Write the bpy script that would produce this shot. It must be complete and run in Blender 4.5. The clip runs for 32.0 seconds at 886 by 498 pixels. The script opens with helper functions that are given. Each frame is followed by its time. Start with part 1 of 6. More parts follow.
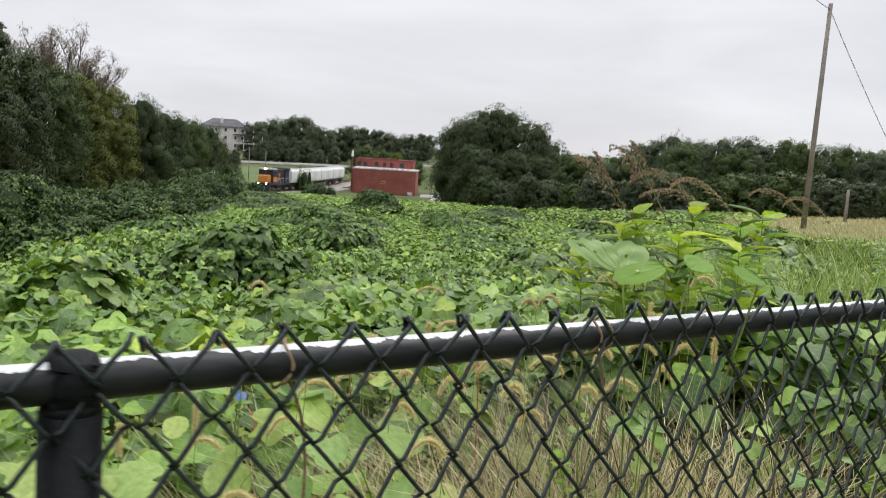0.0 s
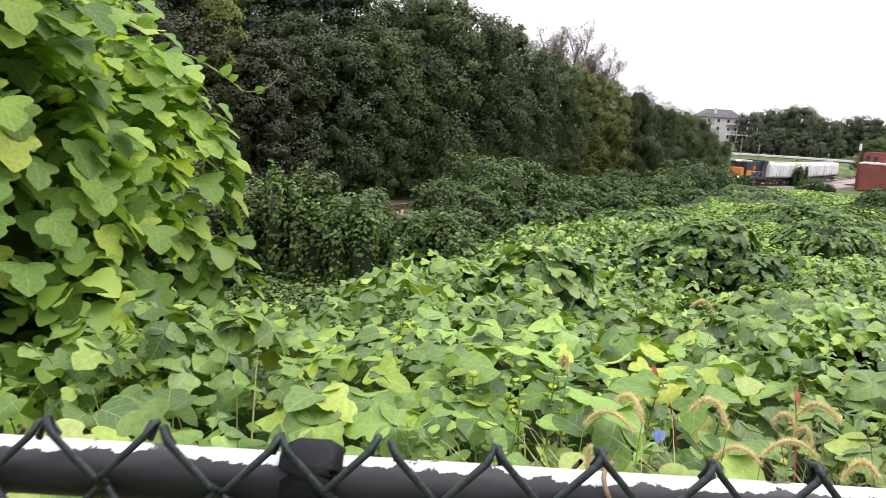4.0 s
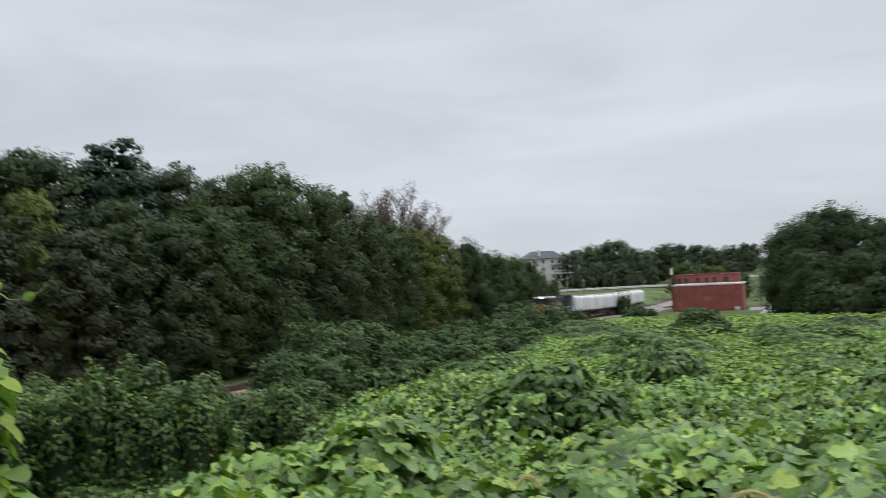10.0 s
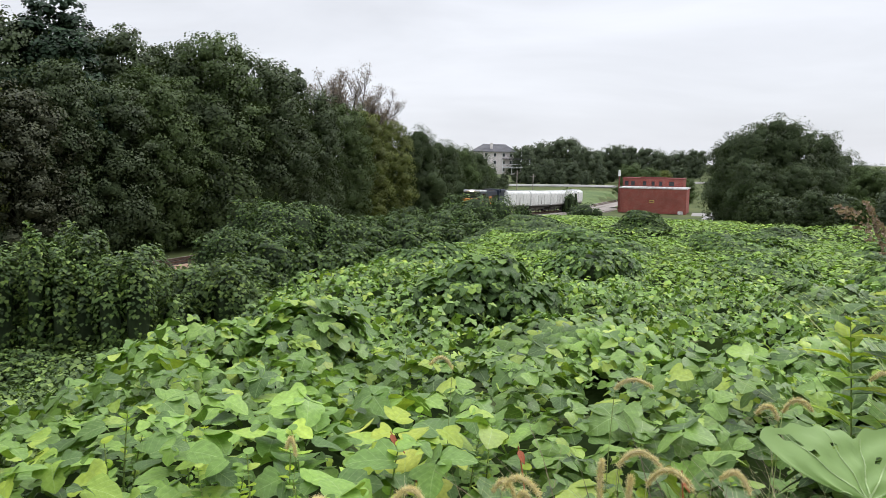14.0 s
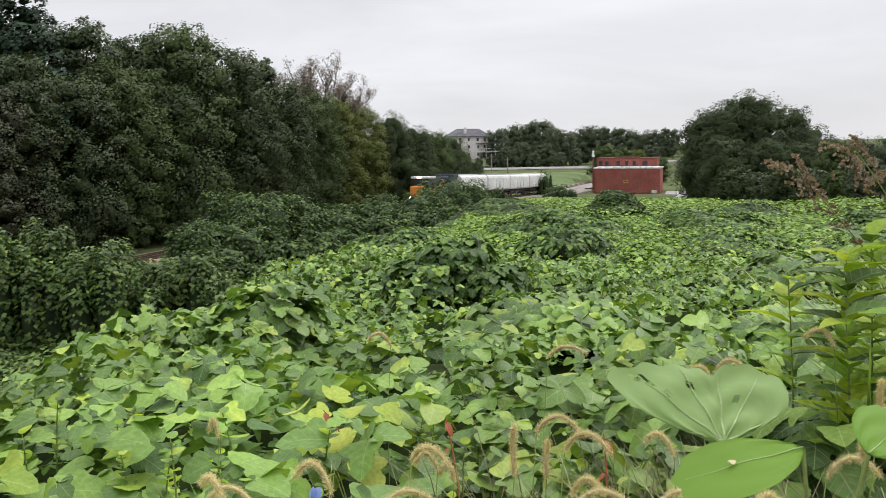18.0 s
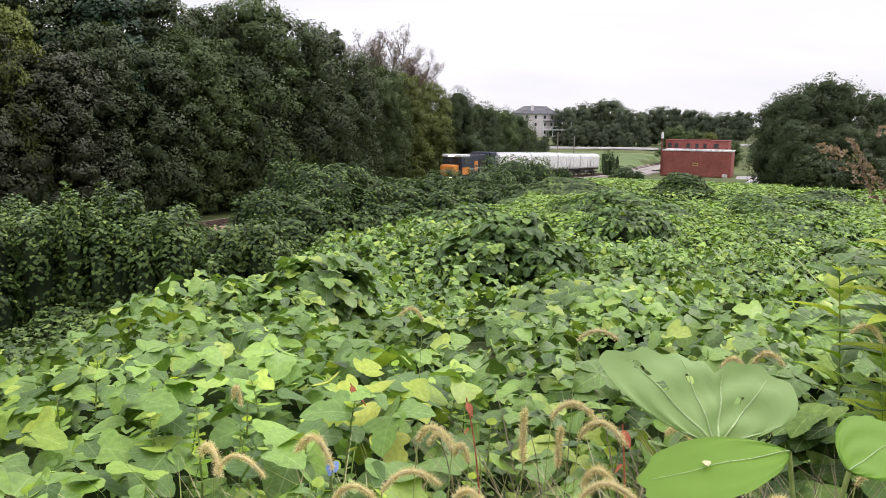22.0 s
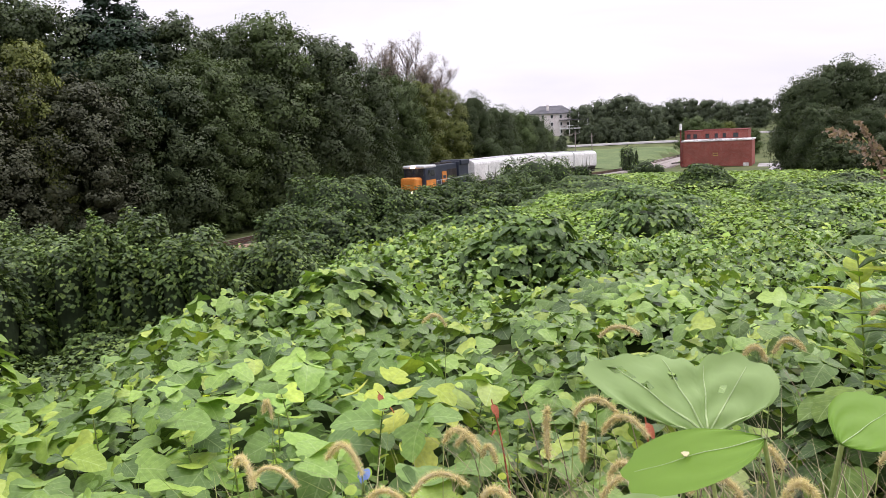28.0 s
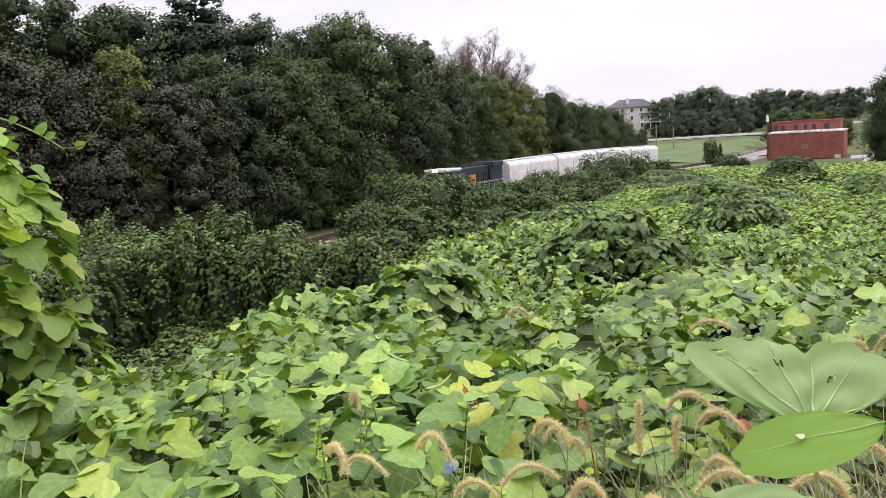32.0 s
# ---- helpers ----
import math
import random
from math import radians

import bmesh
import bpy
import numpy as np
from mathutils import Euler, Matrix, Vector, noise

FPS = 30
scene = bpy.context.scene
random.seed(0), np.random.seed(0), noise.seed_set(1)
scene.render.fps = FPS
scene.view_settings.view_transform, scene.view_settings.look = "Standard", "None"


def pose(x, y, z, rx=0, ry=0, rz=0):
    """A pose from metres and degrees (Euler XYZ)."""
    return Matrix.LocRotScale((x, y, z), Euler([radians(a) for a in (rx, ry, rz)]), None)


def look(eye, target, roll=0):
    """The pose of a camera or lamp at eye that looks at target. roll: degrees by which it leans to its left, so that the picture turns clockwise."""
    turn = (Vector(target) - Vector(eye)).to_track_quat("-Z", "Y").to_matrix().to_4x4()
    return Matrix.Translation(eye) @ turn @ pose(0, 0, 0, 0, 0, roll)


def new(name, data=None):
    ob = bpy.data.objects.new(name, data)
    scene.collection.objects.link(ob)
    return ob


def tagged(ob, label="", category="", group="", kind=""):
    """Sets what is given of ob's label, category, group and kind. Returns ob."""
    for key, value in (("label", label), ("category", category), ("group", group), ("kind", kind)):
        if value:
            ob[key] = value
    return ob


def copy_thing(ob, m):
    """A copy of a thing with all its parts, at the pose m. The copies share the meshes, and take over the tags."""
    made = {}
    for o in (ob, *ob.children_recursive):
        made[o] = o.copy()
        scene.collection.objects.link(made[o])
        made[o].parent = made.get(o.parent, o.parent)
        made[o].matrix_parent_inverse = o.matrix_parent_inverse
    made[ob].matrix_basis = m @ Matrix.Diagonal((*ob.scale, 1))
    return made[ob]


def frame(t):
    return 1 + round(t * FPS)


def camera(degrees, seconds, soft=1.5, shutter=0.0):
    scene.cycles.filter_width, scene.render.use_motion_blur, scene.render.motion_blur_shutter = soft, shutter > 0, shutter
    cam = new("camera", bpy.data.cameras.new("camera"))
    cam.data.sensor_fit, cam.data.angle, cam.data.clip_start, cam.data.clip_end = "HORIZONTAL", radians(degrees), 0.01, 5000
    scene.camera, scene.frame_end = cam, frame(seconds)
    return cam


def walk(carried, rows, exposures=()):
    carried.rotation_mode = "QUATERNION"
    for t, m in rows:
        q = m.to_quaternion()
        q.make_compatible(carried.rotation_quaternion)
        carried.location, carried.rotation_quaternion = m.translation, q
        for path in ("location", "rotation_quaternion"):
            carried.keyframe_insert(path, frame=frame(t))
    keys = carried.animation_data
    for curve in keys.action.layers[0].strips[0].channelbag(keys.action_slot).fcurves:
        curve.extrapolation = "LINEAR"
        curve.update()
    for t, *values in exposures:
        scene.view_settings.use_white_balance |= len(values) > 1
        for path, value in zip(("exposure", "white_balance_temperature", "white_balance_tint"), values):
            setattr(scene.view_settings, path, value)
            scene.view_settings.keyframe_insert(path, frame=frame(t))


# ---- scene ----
cam = camera(56.7, 32.0, soft=0.7, shutter=0.42)
PATH = [
    (0, (0.003, 0.022, 1.301), (0.012, 2.007, 1.057), 3.4),
    (0.5, (0.089, 0.188, 1.269), (-0.007, 2.157, 0.93), 5.4),
    (1, (0.162, 0.241, 1.257), (-0.482, 2.083, 0.817), 3.3),
    (1.5, (0.184, 0.267, 1.244), (-0.67, 2.017, 0.789), 0.8),
    (2, (0.183, 0.255, 1.247), (-0.781, 1.956, 0.823), 1.7),
    (2.5, (0.156, 0.25, 1.286), (-0.987, 1.859, 0.965), 3.2),
    (4.5, (0.023, 0.428, 1.339), (-0.993, 2.12, 1.018), 2.5),
    (5, (0.03, 0.55, 1.35), (-0.890, 2.312, 1.132), -0.1),
    (5.5, (0.045, 0.575, 1.355), (-0.767, 2.393, 1.173), -0.0),
    (6, (0.075, 0.575, 1.352), (-0.675, 2.418, 1.148), 0.5),
    (6.5, (0.09, 0.565, 1.342), (-0.572, 2.434, 1.079), 2.7),
    (7, (0.055, 0.535, 1.288), (-0.528, 2.399, 0.880), 5.1),
    (7.5, (0.08, 0.535, 1.39), (-0.577, 2.417, 1.225), 0.3),
    (8, (0.1, 0.52, 1.4), (-0.669, 2.365, 1.455), -2.8),
    (8.5, (0.084, 0.572, 1.406), (-0.745, 2.386, 1.552), -5.9),
    (9, (0.034, 0.619, 1.371), (-0.853, 2.408, 1.473), -6.1),
    (9.5, (0.008, 0.646, 1.385), (-0.916, 2.418, 1.454), -6.1),
    (10, (0.055, 0.61, 1.387), (-0.688, 2.466, 1.442), -2.9),
    (10.5, (0.091, 0.508, 1.391), (-0.538, 2.406, 1.386), -0.2),
    (11, (0.103, 0.445, 1.4), (-0.57, 2.328, 1.34), 0.1),
    (11.5, (0.07, 0.436, 1.387), (-0.688, 2.285, 1.307), 0.6),
    (12, (0.052, 0.456, 1.385), (-0.805, 2.26, 1.284), 0.2),
    (12.5, (0.069, 0.433, 1.399), (-0.783, 2.24, 1.309), 0.5),
    (13, (0.104, 0.446, 1.4), (-0.644, 2.298, 1.304), 0.4),
    (13.5, (0.128, 0.49, 1.406), (-0.52, 2.372, 1.205), 0.2),
    (15.5, (0.21, 0.574, 1.359), (-0.412, 2.46, 1.119), 2.1),
    (16, (0.211, 0.575, 1.356), (-0.362, 2.474, 1.101), 2.2),
    (16.5, (0.216, 0.579, 1.349), (-0.302, 2.495, 1.109), 1.7),
    (17, (0.222, 0.583, 1.355), (-0.282, 2.505, 1.128), 0.1),
    (17.5, (0.216, 0.571, 1.355), (-0.336, 2.481, 1.132), -1.0),
    (18, (0.255, 0.628, 1.35), (-0.32, 2.527, 1.098), -0.8),
    (18.5, (0.297, 0.652, 1.365), (-0.415, 2.502, 1.099), 0.5),
    (19, (0.308, 0.674, 1.361), (-0.522, 2.474, 1.095), -0.2),
    (19.5, (0.314, 0.706, 1.35), (-0.425, 2.543, 1.067), 0.9),
    (20, (0.315, 0.696, 1.347), (-0.445, 2.522, 1.051), 0.0),
    (20.5, (0.327, 0.721, 1.339), (-0.441, 2.542, 1.037), -1.3),
    (21, (0.338, 0.712, 1.339), (-0.423, 2.536, 1.033), -1.9),
    (21.5, (0.327, 0.726, 1.333), (-0.423, 2.553, 1.018), -1.6),
    (22, (0.312, 0.695, 1.343), (-0.403, 2.538, 1.034), 0.8),
    (22.5, (0.32, 0.706, 1.342), (-0.356, 2.561, 1.025), 0.4),
    (23, (0.326, 0.689, 1.342), (-0.313, 2.555, 1.015), -0.4),
    (23.5, (0.343, 0.703, 1.344), (-0.276, 2.576, 1.018), -0.8),
    (24, (0.345, 0.694, 1.34), (-0.277, 2.566, 1.01), -0.9),
    (24.5, (0.345, 0.709, 1.337), (-0.335, 2.565, 1.03), -1.0),
    (25, (0.301, 0.689, 1.358), (-0.541, 2.48, 1.074), -1.9),
    (25.5, (0.304, 0.695, 1.342), (-0.605, 2.45, 1.039), -2.5),
    (26, (0.327, 0.684, 1.343), (-0.509, 2.471, 1.017), -2.4),
    (26.5, (0.344, 0.682, 1.348), (-0.436, 2.497, 1.031), -2.6),
    (28.5, (0.335, 0.67, 1.348), (-0.425, 2.497, 1.057), -3.0),
    (29, (0.337, 0.67, 1.343), (-0.406, 2.5, 1.029), -3.6),
    (29.5, (0.35, 0.653, 1.35), (-0.406, 2.479, 1.044), -3.3),
    (30, (0.33, 0.664, 1.344), (-0.476, 2.472, 1.057), -3.0),
    (30.5, (0.324, 0.674, 1.339), (-0.518, 2.465, 1.053), -3.5),
    (31, (0.326, 0.67, 1.339), (-0.538, 2.449, 1.048), -3.6),
    (31.5, (0.316, 0.664, 1.339), (-0.6, 2.418, 1.053), -3.5),
    (32, (0.32, 0.662, 1.341), (-0.619, 2.404, 1.049), -3.7),
]
EXPOSURES = [(0, -0.1, 6550, 12), (1, 0.65, 6650, 13), (2, 0.65, 6600, 20), (2.5, 0.6, 6600, 20), (4.5, 0.3, 6500, 18), (5, 0.15, 6450, 20), (6, -0.3, 6500, 14), (7, 0.1, 6550, 12), (8, -0.4, 6300, 10), (9, -0.62, 6150, 9), (10, -0.35, 6200, 9), (12, -0.05, 6200, 10), (13.5, 0.0, 6300, 11), (15.5, 0.1, 6550, 12), (17, -0.15, 6550, 12), (18, -0.05, 6600, 12), (18.7, 0.22, 6550, 12), (20, 0.25, 6600, 12), (22, 0.22, 6500, 18), (26, 0.27, 6500, 22), (29, 0.2, 6450, 23), (32, 0.2, 6450, 23)]
walk(cam, [(t, look(eye, target, roll)) for t, eye, target, roll in PATH], EXPOSURES)

# ---- light ----
world = bpy.data.worlds.new("overcast_sky")
scene.world = world
world.use_nodes = True
wt = world.node_tree
wt.nodes.clear()


def wnode(kind, **kw):
    n = wt.nodes.new(kind)
    for k, v in kw.items():
        n.inputs[k].default_value = v
    return n


SUN_ELEV, SUN_AZ = 52.0, 40.0
sky = wt.nodes.new("ShaderNodeTexSky")
sky.sky_type, sky.sun_disc = "NISHITA", False
sky.sun_elevation, sky.sun_rotation = radians(SUN_ELEV), radians(SUN_AZ)
tc = wt.nodes.new("ShaderNodeTexCoord")
sep = wt.nodes.new("ShaderNodeSeparateXYZ")
wt.links.new(tc.outputs["Generated"], sep.inputs[0])
# an overcast sky is about three times brighter overhead than at the horizon
rise = wt.nodes.new("ShaderNodeMapRange")
rise.interpolation_type = "SMOOTHSTEP"
for k, v in zip(("From Min", "From Max", "To Min", "To Max"), (0.38, 1.0, 1.0, 2.5)):
    rise.inputs[k].default_value = v
wt.links.new(sep.outputs["Z"], rise.inputs["Value"])
stretch = wt.nodes.new("ShaderNodeMapping")
stretch.inputs["Scale"].default_value = (1.0, 1.0, 4.5)
wt.links.new(tc.outputs["Generated"], stretch.inputs["Vector"])
clouds = wnode("ShaderNodeTexNoise", Scale=2.2, Detail=5.0, Roughness=0.52, Distortion=0.4)
wt.links.new(stretch.outputs[0], clouds.inputs["Vector"])
bands = wt.nodes.new("ShaderNodeMapRange")
for k, v in zip(("From Min", "From Max", "To Min", "To Max"), (0.3, 0.72, 0.86, 1.12)):
    bands.inputs[k].default_value = v
wt.links.new(clouds.outputs["Fac"], bands.inputs["Value"])
power = wt.nodes.new("ShaderNodeMath")
power.operation = "MULTIPLY"
wt.links.new(rise.outputs[0], power.inputs[0])
wt.links.new(bands.outputs[0], power.inputs[1])
grey = wt.nodes.new("ShaderNodeBackground")
grey.inputs["Color"].default_value = (0.93, 0.955, 1.0, 1)
wt.links.new(power.outputs[0], grey.inputs["Strength"])
blue = wt.nodes.new("ShaderNodeBackground")
blue.inputs["Strength"].default_value = 0.05
wt.links.new(sky.outputs[0], blue.inputs["Color"])
both = wt.nodes.new("ShaderNodeMixShader")
both.inputs[0].default_value = 0.12
wt.links.new(grey.outputs[0], both.inputs[1])
wt.links.new(blue.outputs[0], both.inputs[2])
wout = wt.nodes.new("ShaderNodeOutputWorld")
wt.links.new(both.outputs[0], wout.inputs["Surface"])

sun_data = bpy.data.lights.new("sun", "SUN")
sun_data.energy, sun_data.angle, sun_data.color = 1.2, radians(25), (1.0, 0.97, 0.92)
sun = new("sun", sun_data)
sun.matrix_world = pose(0, 0, 60, 90 - SUN_ELEV, 0, 180 - SUN_AZ)


# ---- materials ----
def material(name, rough=0.7, metal=0.0, spec=0.3):
    m = bpy.data.materials.new(name)
    m.use_nodes = True
    b = m.node_tree.nodes["Principled BSDF"]
    b.inputs["Roughness"].default_value, b.inputs["Metallic"].default_value = rough, metal
    b.inputs["Specular IOR Level"].default_value = spec
    return m, m.node_tree, b


def ramp(nt, stops):
    n = nt.nodes.new("ShaderNodeValToRGB")
    e = n.color_ramp.elements
    while len(e) < len(stops):
        e.new(0.5)
    for el, (p, c) in zip(e, stops):
        el.position, el.color = p, (*c, 1)
    return n


def noise_tex(nt, scale, detail=4.0, rough=0.55, space="Object", stretch=None):
    co = nt.nodes.new("ShaderNodeTexCoord")
    if space == "World":
        co = nt.nodes.new("ShaderNodeNewGeometry")
        out = co.outputs["Position"]
    else:
        out = co.outputs[space]
    n = nt.nodes.new("ShaderNodeTexNoise")
    n.inputs["Scale"].default_value, n.inputs["Detail"].default_value, n.inputs["Roughness"].default_value = scale, detail, rough
    if stretch:
        mp = nt.nodes.new("ShaderNodeMapping")
        mp.inputs["Scale"].default_value = stretch
        nt.links.new(out, mp.inputs["Vector"])
        out = mp.outputs[0]
    nt.links.new(out, n.inputs["Vector"])
    return n


def blend(nt, fac, a, b, mode="MIX"):
    n = nt.nodes.new("ShaderNodeMix")
    n.data_type, n.blend_type = "RGBA", mode
    for sock, v in ((n.inputs[0], fac), (n.inputs[6], a), (n.inputs[7], b)):
        if isinstance(v, bpy.types.NodeSocket):
            nt.links.new(v, sock)
        else:
            sock.default_value = v if isinstance(v, (int, float)) else (*v, 1)
    return n.outputs[2]


def bump(nt, b, height, strength=0.3, dist=0.02):
    n = nt.nodes.new("ShaderNodeBump")
    n.inputs["Strength"].default_value, n.inputs["Distance"].default_value = strength, dist
    nt.links.new(height, n.inputs["Height"])
    nt.links.new(n.outputs[0], b.inputs["Normal"])


def plain(name, c1, c2, scale=3.0, rough=0.7, metal=0.0, fine=40.0, bumps=0.2, spec=0.3, space="Object"):
    """Two-tone worn surface: broad stains and fine grain."""
    m, nt, b = material(name, rough, metal, spec)
    n1, n2 = noise_tex(nt, scale, 5, space=space), noise_tex(nt, fine, 3, space=space)
    c = ramp(nt, [(0.35, c1), (0.65, c2)])
    nt.links.new(n1.outputs["Fac"], c.inputs[0])
    g = ramp(nt, [(0.3, (0.78, 0.78, 0.78)), (0.7, (1.15, 1.15, 1.15))])
    nt.links.new(n2.outputs["Fac"], g.inputs[0])
    nt.links.new(blend(nt, 1.0, c.outputs[0], g.outputs[0], "MULTIPLY"), b.inputs["Base Color"])
    if bumps:
        bump(nt, b, n2.outputs["Fac"], bumps)
    return m


def leaf_mat(name, stops, random_from="island", thin=0.2, rough=0.5, spec=0.22, patch=(0.62, 1.3), patch_scale=1.0, veins=False):
    """A leaf that lets part of the light through; its green varies from leaf to leaf and from patch to patch."""
    m, nt, b = material(name, rough, 0.0, spec)
    if random_from == "island":
        rnd = nt.nodes.new("ShaderNodeNewGeometry").outputs["Random Per Island"]
    else:
        rnd = nt.nodes.new("ShaderNodeObjectInfo").outputs["Random"]
    c = ramp(nt, stops)
    nt.links.new(rnd, c.inputs[0])
    n1 = noise_tex(nt, patch_scale, 3, space="World")
    g = ramp(nt, [(0.3, (patch[0],) * 3), (0.7, (patch[1],) * 3)])
    nt.links.new(n1.outputs["Fac"], g.inputs[0])
    col = blend(nt, 1.0, c.outputs[0], g.outputs[0], "MULTIPLY")
    if veins:
        co = nt.nodes.new("ShaderNodeAttribute")
        co.attribute_name = "leaf"
        xyz = nt.nodes.new("ShaderNodeSeparateXYZ")
        nt.links.new(co.outputs["Vector"], xyz.inputs[0])

        def mth(op, a, bb=None):
            n = nt.nodes.new("ShaderNodeMath")
            n.operation = op
            for i, v in enumerate((a, bb)):
                if v is None:
                    continue
                if isinstance(v, (int, float)):
                    n.inputs[i].default_value = v
                else:
                    nt.links.new(v, n.inputs[i])
            return n.outputs[0]
        ax = mth("ABSOLUTE", xyz.outputs["X"])
        mid = mth("LESS_THAN", ax, 0.016)
        slant = mth("SUBTRACT", xyz.outputs["Y"], mth("MULTIPLY", ax, 0.8))
        side = mth("LESS_THAN", mth("ABSOLUTE", mth("SUBTRACT", mth("FRACT", mth("MULTIPLY", slant, 4.6)), 0.5)), 0.055)
        v = mth("MAXIMUM", mid, mth("MULTIPLY", side, 0.55))
        lighter = blend(nt, 0.3, col, (0.45, 0.58, 0.24))
        col = blend(nt, v, col, lighter)
        mott = noise_tex(nt, 70.0, 4, space="World")
        mg = ramp(nt, [(0.35, (0.8, 0.83, 0.78)), (0.7, (1.14, 1.12, 1.16))])
        nt.links.new(mott.outputs["Fac"], mg.inputs[0])
        col = blend(nt, 1.0, col, mg.outputs[0], "MULTIPLY")
        bump(nt, b, mott.outputs["Fac"], 0.08, 0.05)
    nt.links.new(col, b.inputs["Base Color"])
    if thin:
        tr = nt.nodes.new("ShaderNodeBsdfTranslucent")
        nt.links.new(blend(nt, 1.0, col, (1.15, 1.2, 0.6), "MULTIPLY"), tr.inputs["Color"])
        mx = nt.nodes.new("ShaderNodeMixShader")
        mx.inputs[0].default_value = thin
        nt.links.new(b.outputs[0], mx.inputs[1])
        nt.links.new(tr.outputs[0], mx.inputs[2])
        nt.links.new(mx.outputs[0], nt.nodes["Material Output"].inputs["Surface"])
    return m


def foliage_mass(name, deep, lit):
    """Leaves too small to tell apart: a rough surface whose colour noise paints lit leaves and shaded gaps."""
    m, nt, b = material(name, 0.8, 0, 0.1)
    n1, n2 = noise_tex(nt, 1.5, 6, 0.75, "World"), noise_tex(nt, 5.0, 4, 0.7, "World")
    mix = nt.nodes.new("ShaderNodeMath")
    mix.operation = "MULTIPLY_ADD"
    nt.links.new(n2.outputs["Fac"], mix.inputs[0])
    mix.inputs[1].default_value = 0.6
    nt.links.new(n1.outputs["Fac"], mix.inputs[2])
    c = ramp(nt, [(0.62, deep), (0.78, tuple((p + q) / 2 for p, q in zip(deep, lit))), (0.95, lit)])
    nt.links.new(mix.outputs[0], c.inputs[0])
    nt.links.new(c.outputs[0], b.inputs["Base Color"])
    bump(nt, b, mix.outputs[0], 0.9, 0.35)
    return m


KUDZU = [(0.0, (0.085, 0.15, 0.025)), (0.3, (0.148, 0.25, 0.04)), (0.6, (0.21, 0.35, 0.052)), (0.88, (0.27, 0.43, 0.062)), (1.0, (0.4, 0.52, 0.074))]
NEARK = [(0.0, (0.08, 0.15, 0.036)), (0.3, (0.145, 0.255, 0.052)), (0.58, (0.205, 0.345, 0.066)), (0.84, (0.27, 0.43, 0.076)), (0.97, (0.44, 0.56, 0.085))]
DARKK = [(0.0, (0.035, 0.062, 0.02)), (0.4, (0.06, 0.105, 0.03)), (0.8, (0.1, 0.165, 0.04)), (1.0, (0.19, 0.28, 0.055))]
M_KUDZU = leaf_mat("kudzu_leaf", KUDZU, patch=(0.6, 1.32), spec=0.36, rough=0.46)
M_KUDZU_NEAR = leaf_mat("kudzu_leaf_near", NEARK, patch=(0.6, 1.32), spec=0.44, rough=0.4, veins=True)
M_KUDZU_ONE = leaf_mat("kudzu_leaf_veined", NEARK, "object", veins=True, spec=0.34, rough=0.42)
# Darker copies of the kudzu leaf: shade put into their colour.
M_KUDZU_DARK = leaf_mat("kudzu_leaf_shade_tone", DARKK, thin=0.12)
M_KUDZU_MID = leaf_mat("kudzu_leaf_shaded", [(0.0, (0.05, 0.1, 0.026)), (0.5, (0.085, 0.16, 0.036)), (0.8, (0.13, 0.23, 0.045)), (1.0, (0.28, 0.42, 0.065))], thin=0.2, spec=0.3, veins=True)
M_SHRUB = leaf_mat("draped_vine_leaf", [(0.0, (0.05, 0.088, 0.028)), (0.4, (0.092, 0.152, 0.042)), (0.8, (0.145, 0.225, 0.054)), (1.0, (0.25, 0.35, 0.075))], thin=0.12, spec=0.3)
M_YELLOW = leaf_mat("yellowing_leaf", [(0.0, (0.32, 0.42, 0.06)), (1.0, (0.5, 0.54, 0.1))], "object", veins=True)
M_BRIGHT = leaf_mat("young_leaf", [(0.0, (0.28, 0.42, 0.07)), (1.0, (0.4, 0.52, 0.09))], "object", veins=True)
M_COLUMN = leaf_mat("column_leaf", [(0.0, (0.14, 0.25, 0.06)), (0.4, (0.26, 0.42, 0.09)), (0.8, (0.4, 0.57, 0.11)), (1.0, (0.56, 0.66, 0.12))], thin=0.35, veins=True)
M_FENCE_LEAF = leaf_mat("pale_vine_leaf", [(0.0, (0.2, 0.31, 0.1)), (0.5, (0.33, 0.45, 0.14)), (1.0, (0.5, 0.58, 0.2))], "object", veins=True, thin=0.3)
M_TREE = leaf_mat("broad_leaf", [(0.0, (0.06, 0.084, 0.038)), (0.5, (0.073, 0.102, 0.044)), (1.0, (0.088, 0.119, 0.05))], thin=0.2, patch=(0.7, 1.2), patch_scale=0.3)
M_TREE_LIGHT = leaf_mat("light_broad_leaf", [(0.0, (0.074, 0.106, 0.039)), (0.5, (0.088, 0.128, 0.045)), (1.0, (0.106, 0.15, 0.05))], thin=0.2, patch=(0.75, 1.2), patch_scale=0.3)
M_TREE_YELLOW = leaf_mat("autumn_leaf", [(0.0, (0.12, 0.15, 0.04)), (0.5, (0.155, 0.185, 0.048)), (1.0, (0.2, 0.225, 0.056))], thin=0.2, patch=(0.7, 1.2), patch_scale=0.3)
M_TREE_BROWN = leaf_mat("brownish_leaf", [(0.0, (0.062, 0.072, 0.04)), (0.5, (0.076, 0.086, 0.047)), (1.0, (0.094, 0.1, 0.054))], thin=0.15, patch=(0.7, 1.2), patch_scale=0.3)
# Haze put into the leaf colour: lighter and greyer than M_TREE.
M_TREE_FAR = leaf_mat("haze_grey_leaf", [(0.0, (0.072, 0.096, 0.058)), (0.5, (0.1, 0.128, 0.074)), (1.0, (0.135, 0.168, 0.09))], thin=0.2, patch=(0.8, 1.15), patch_scale=0.1)
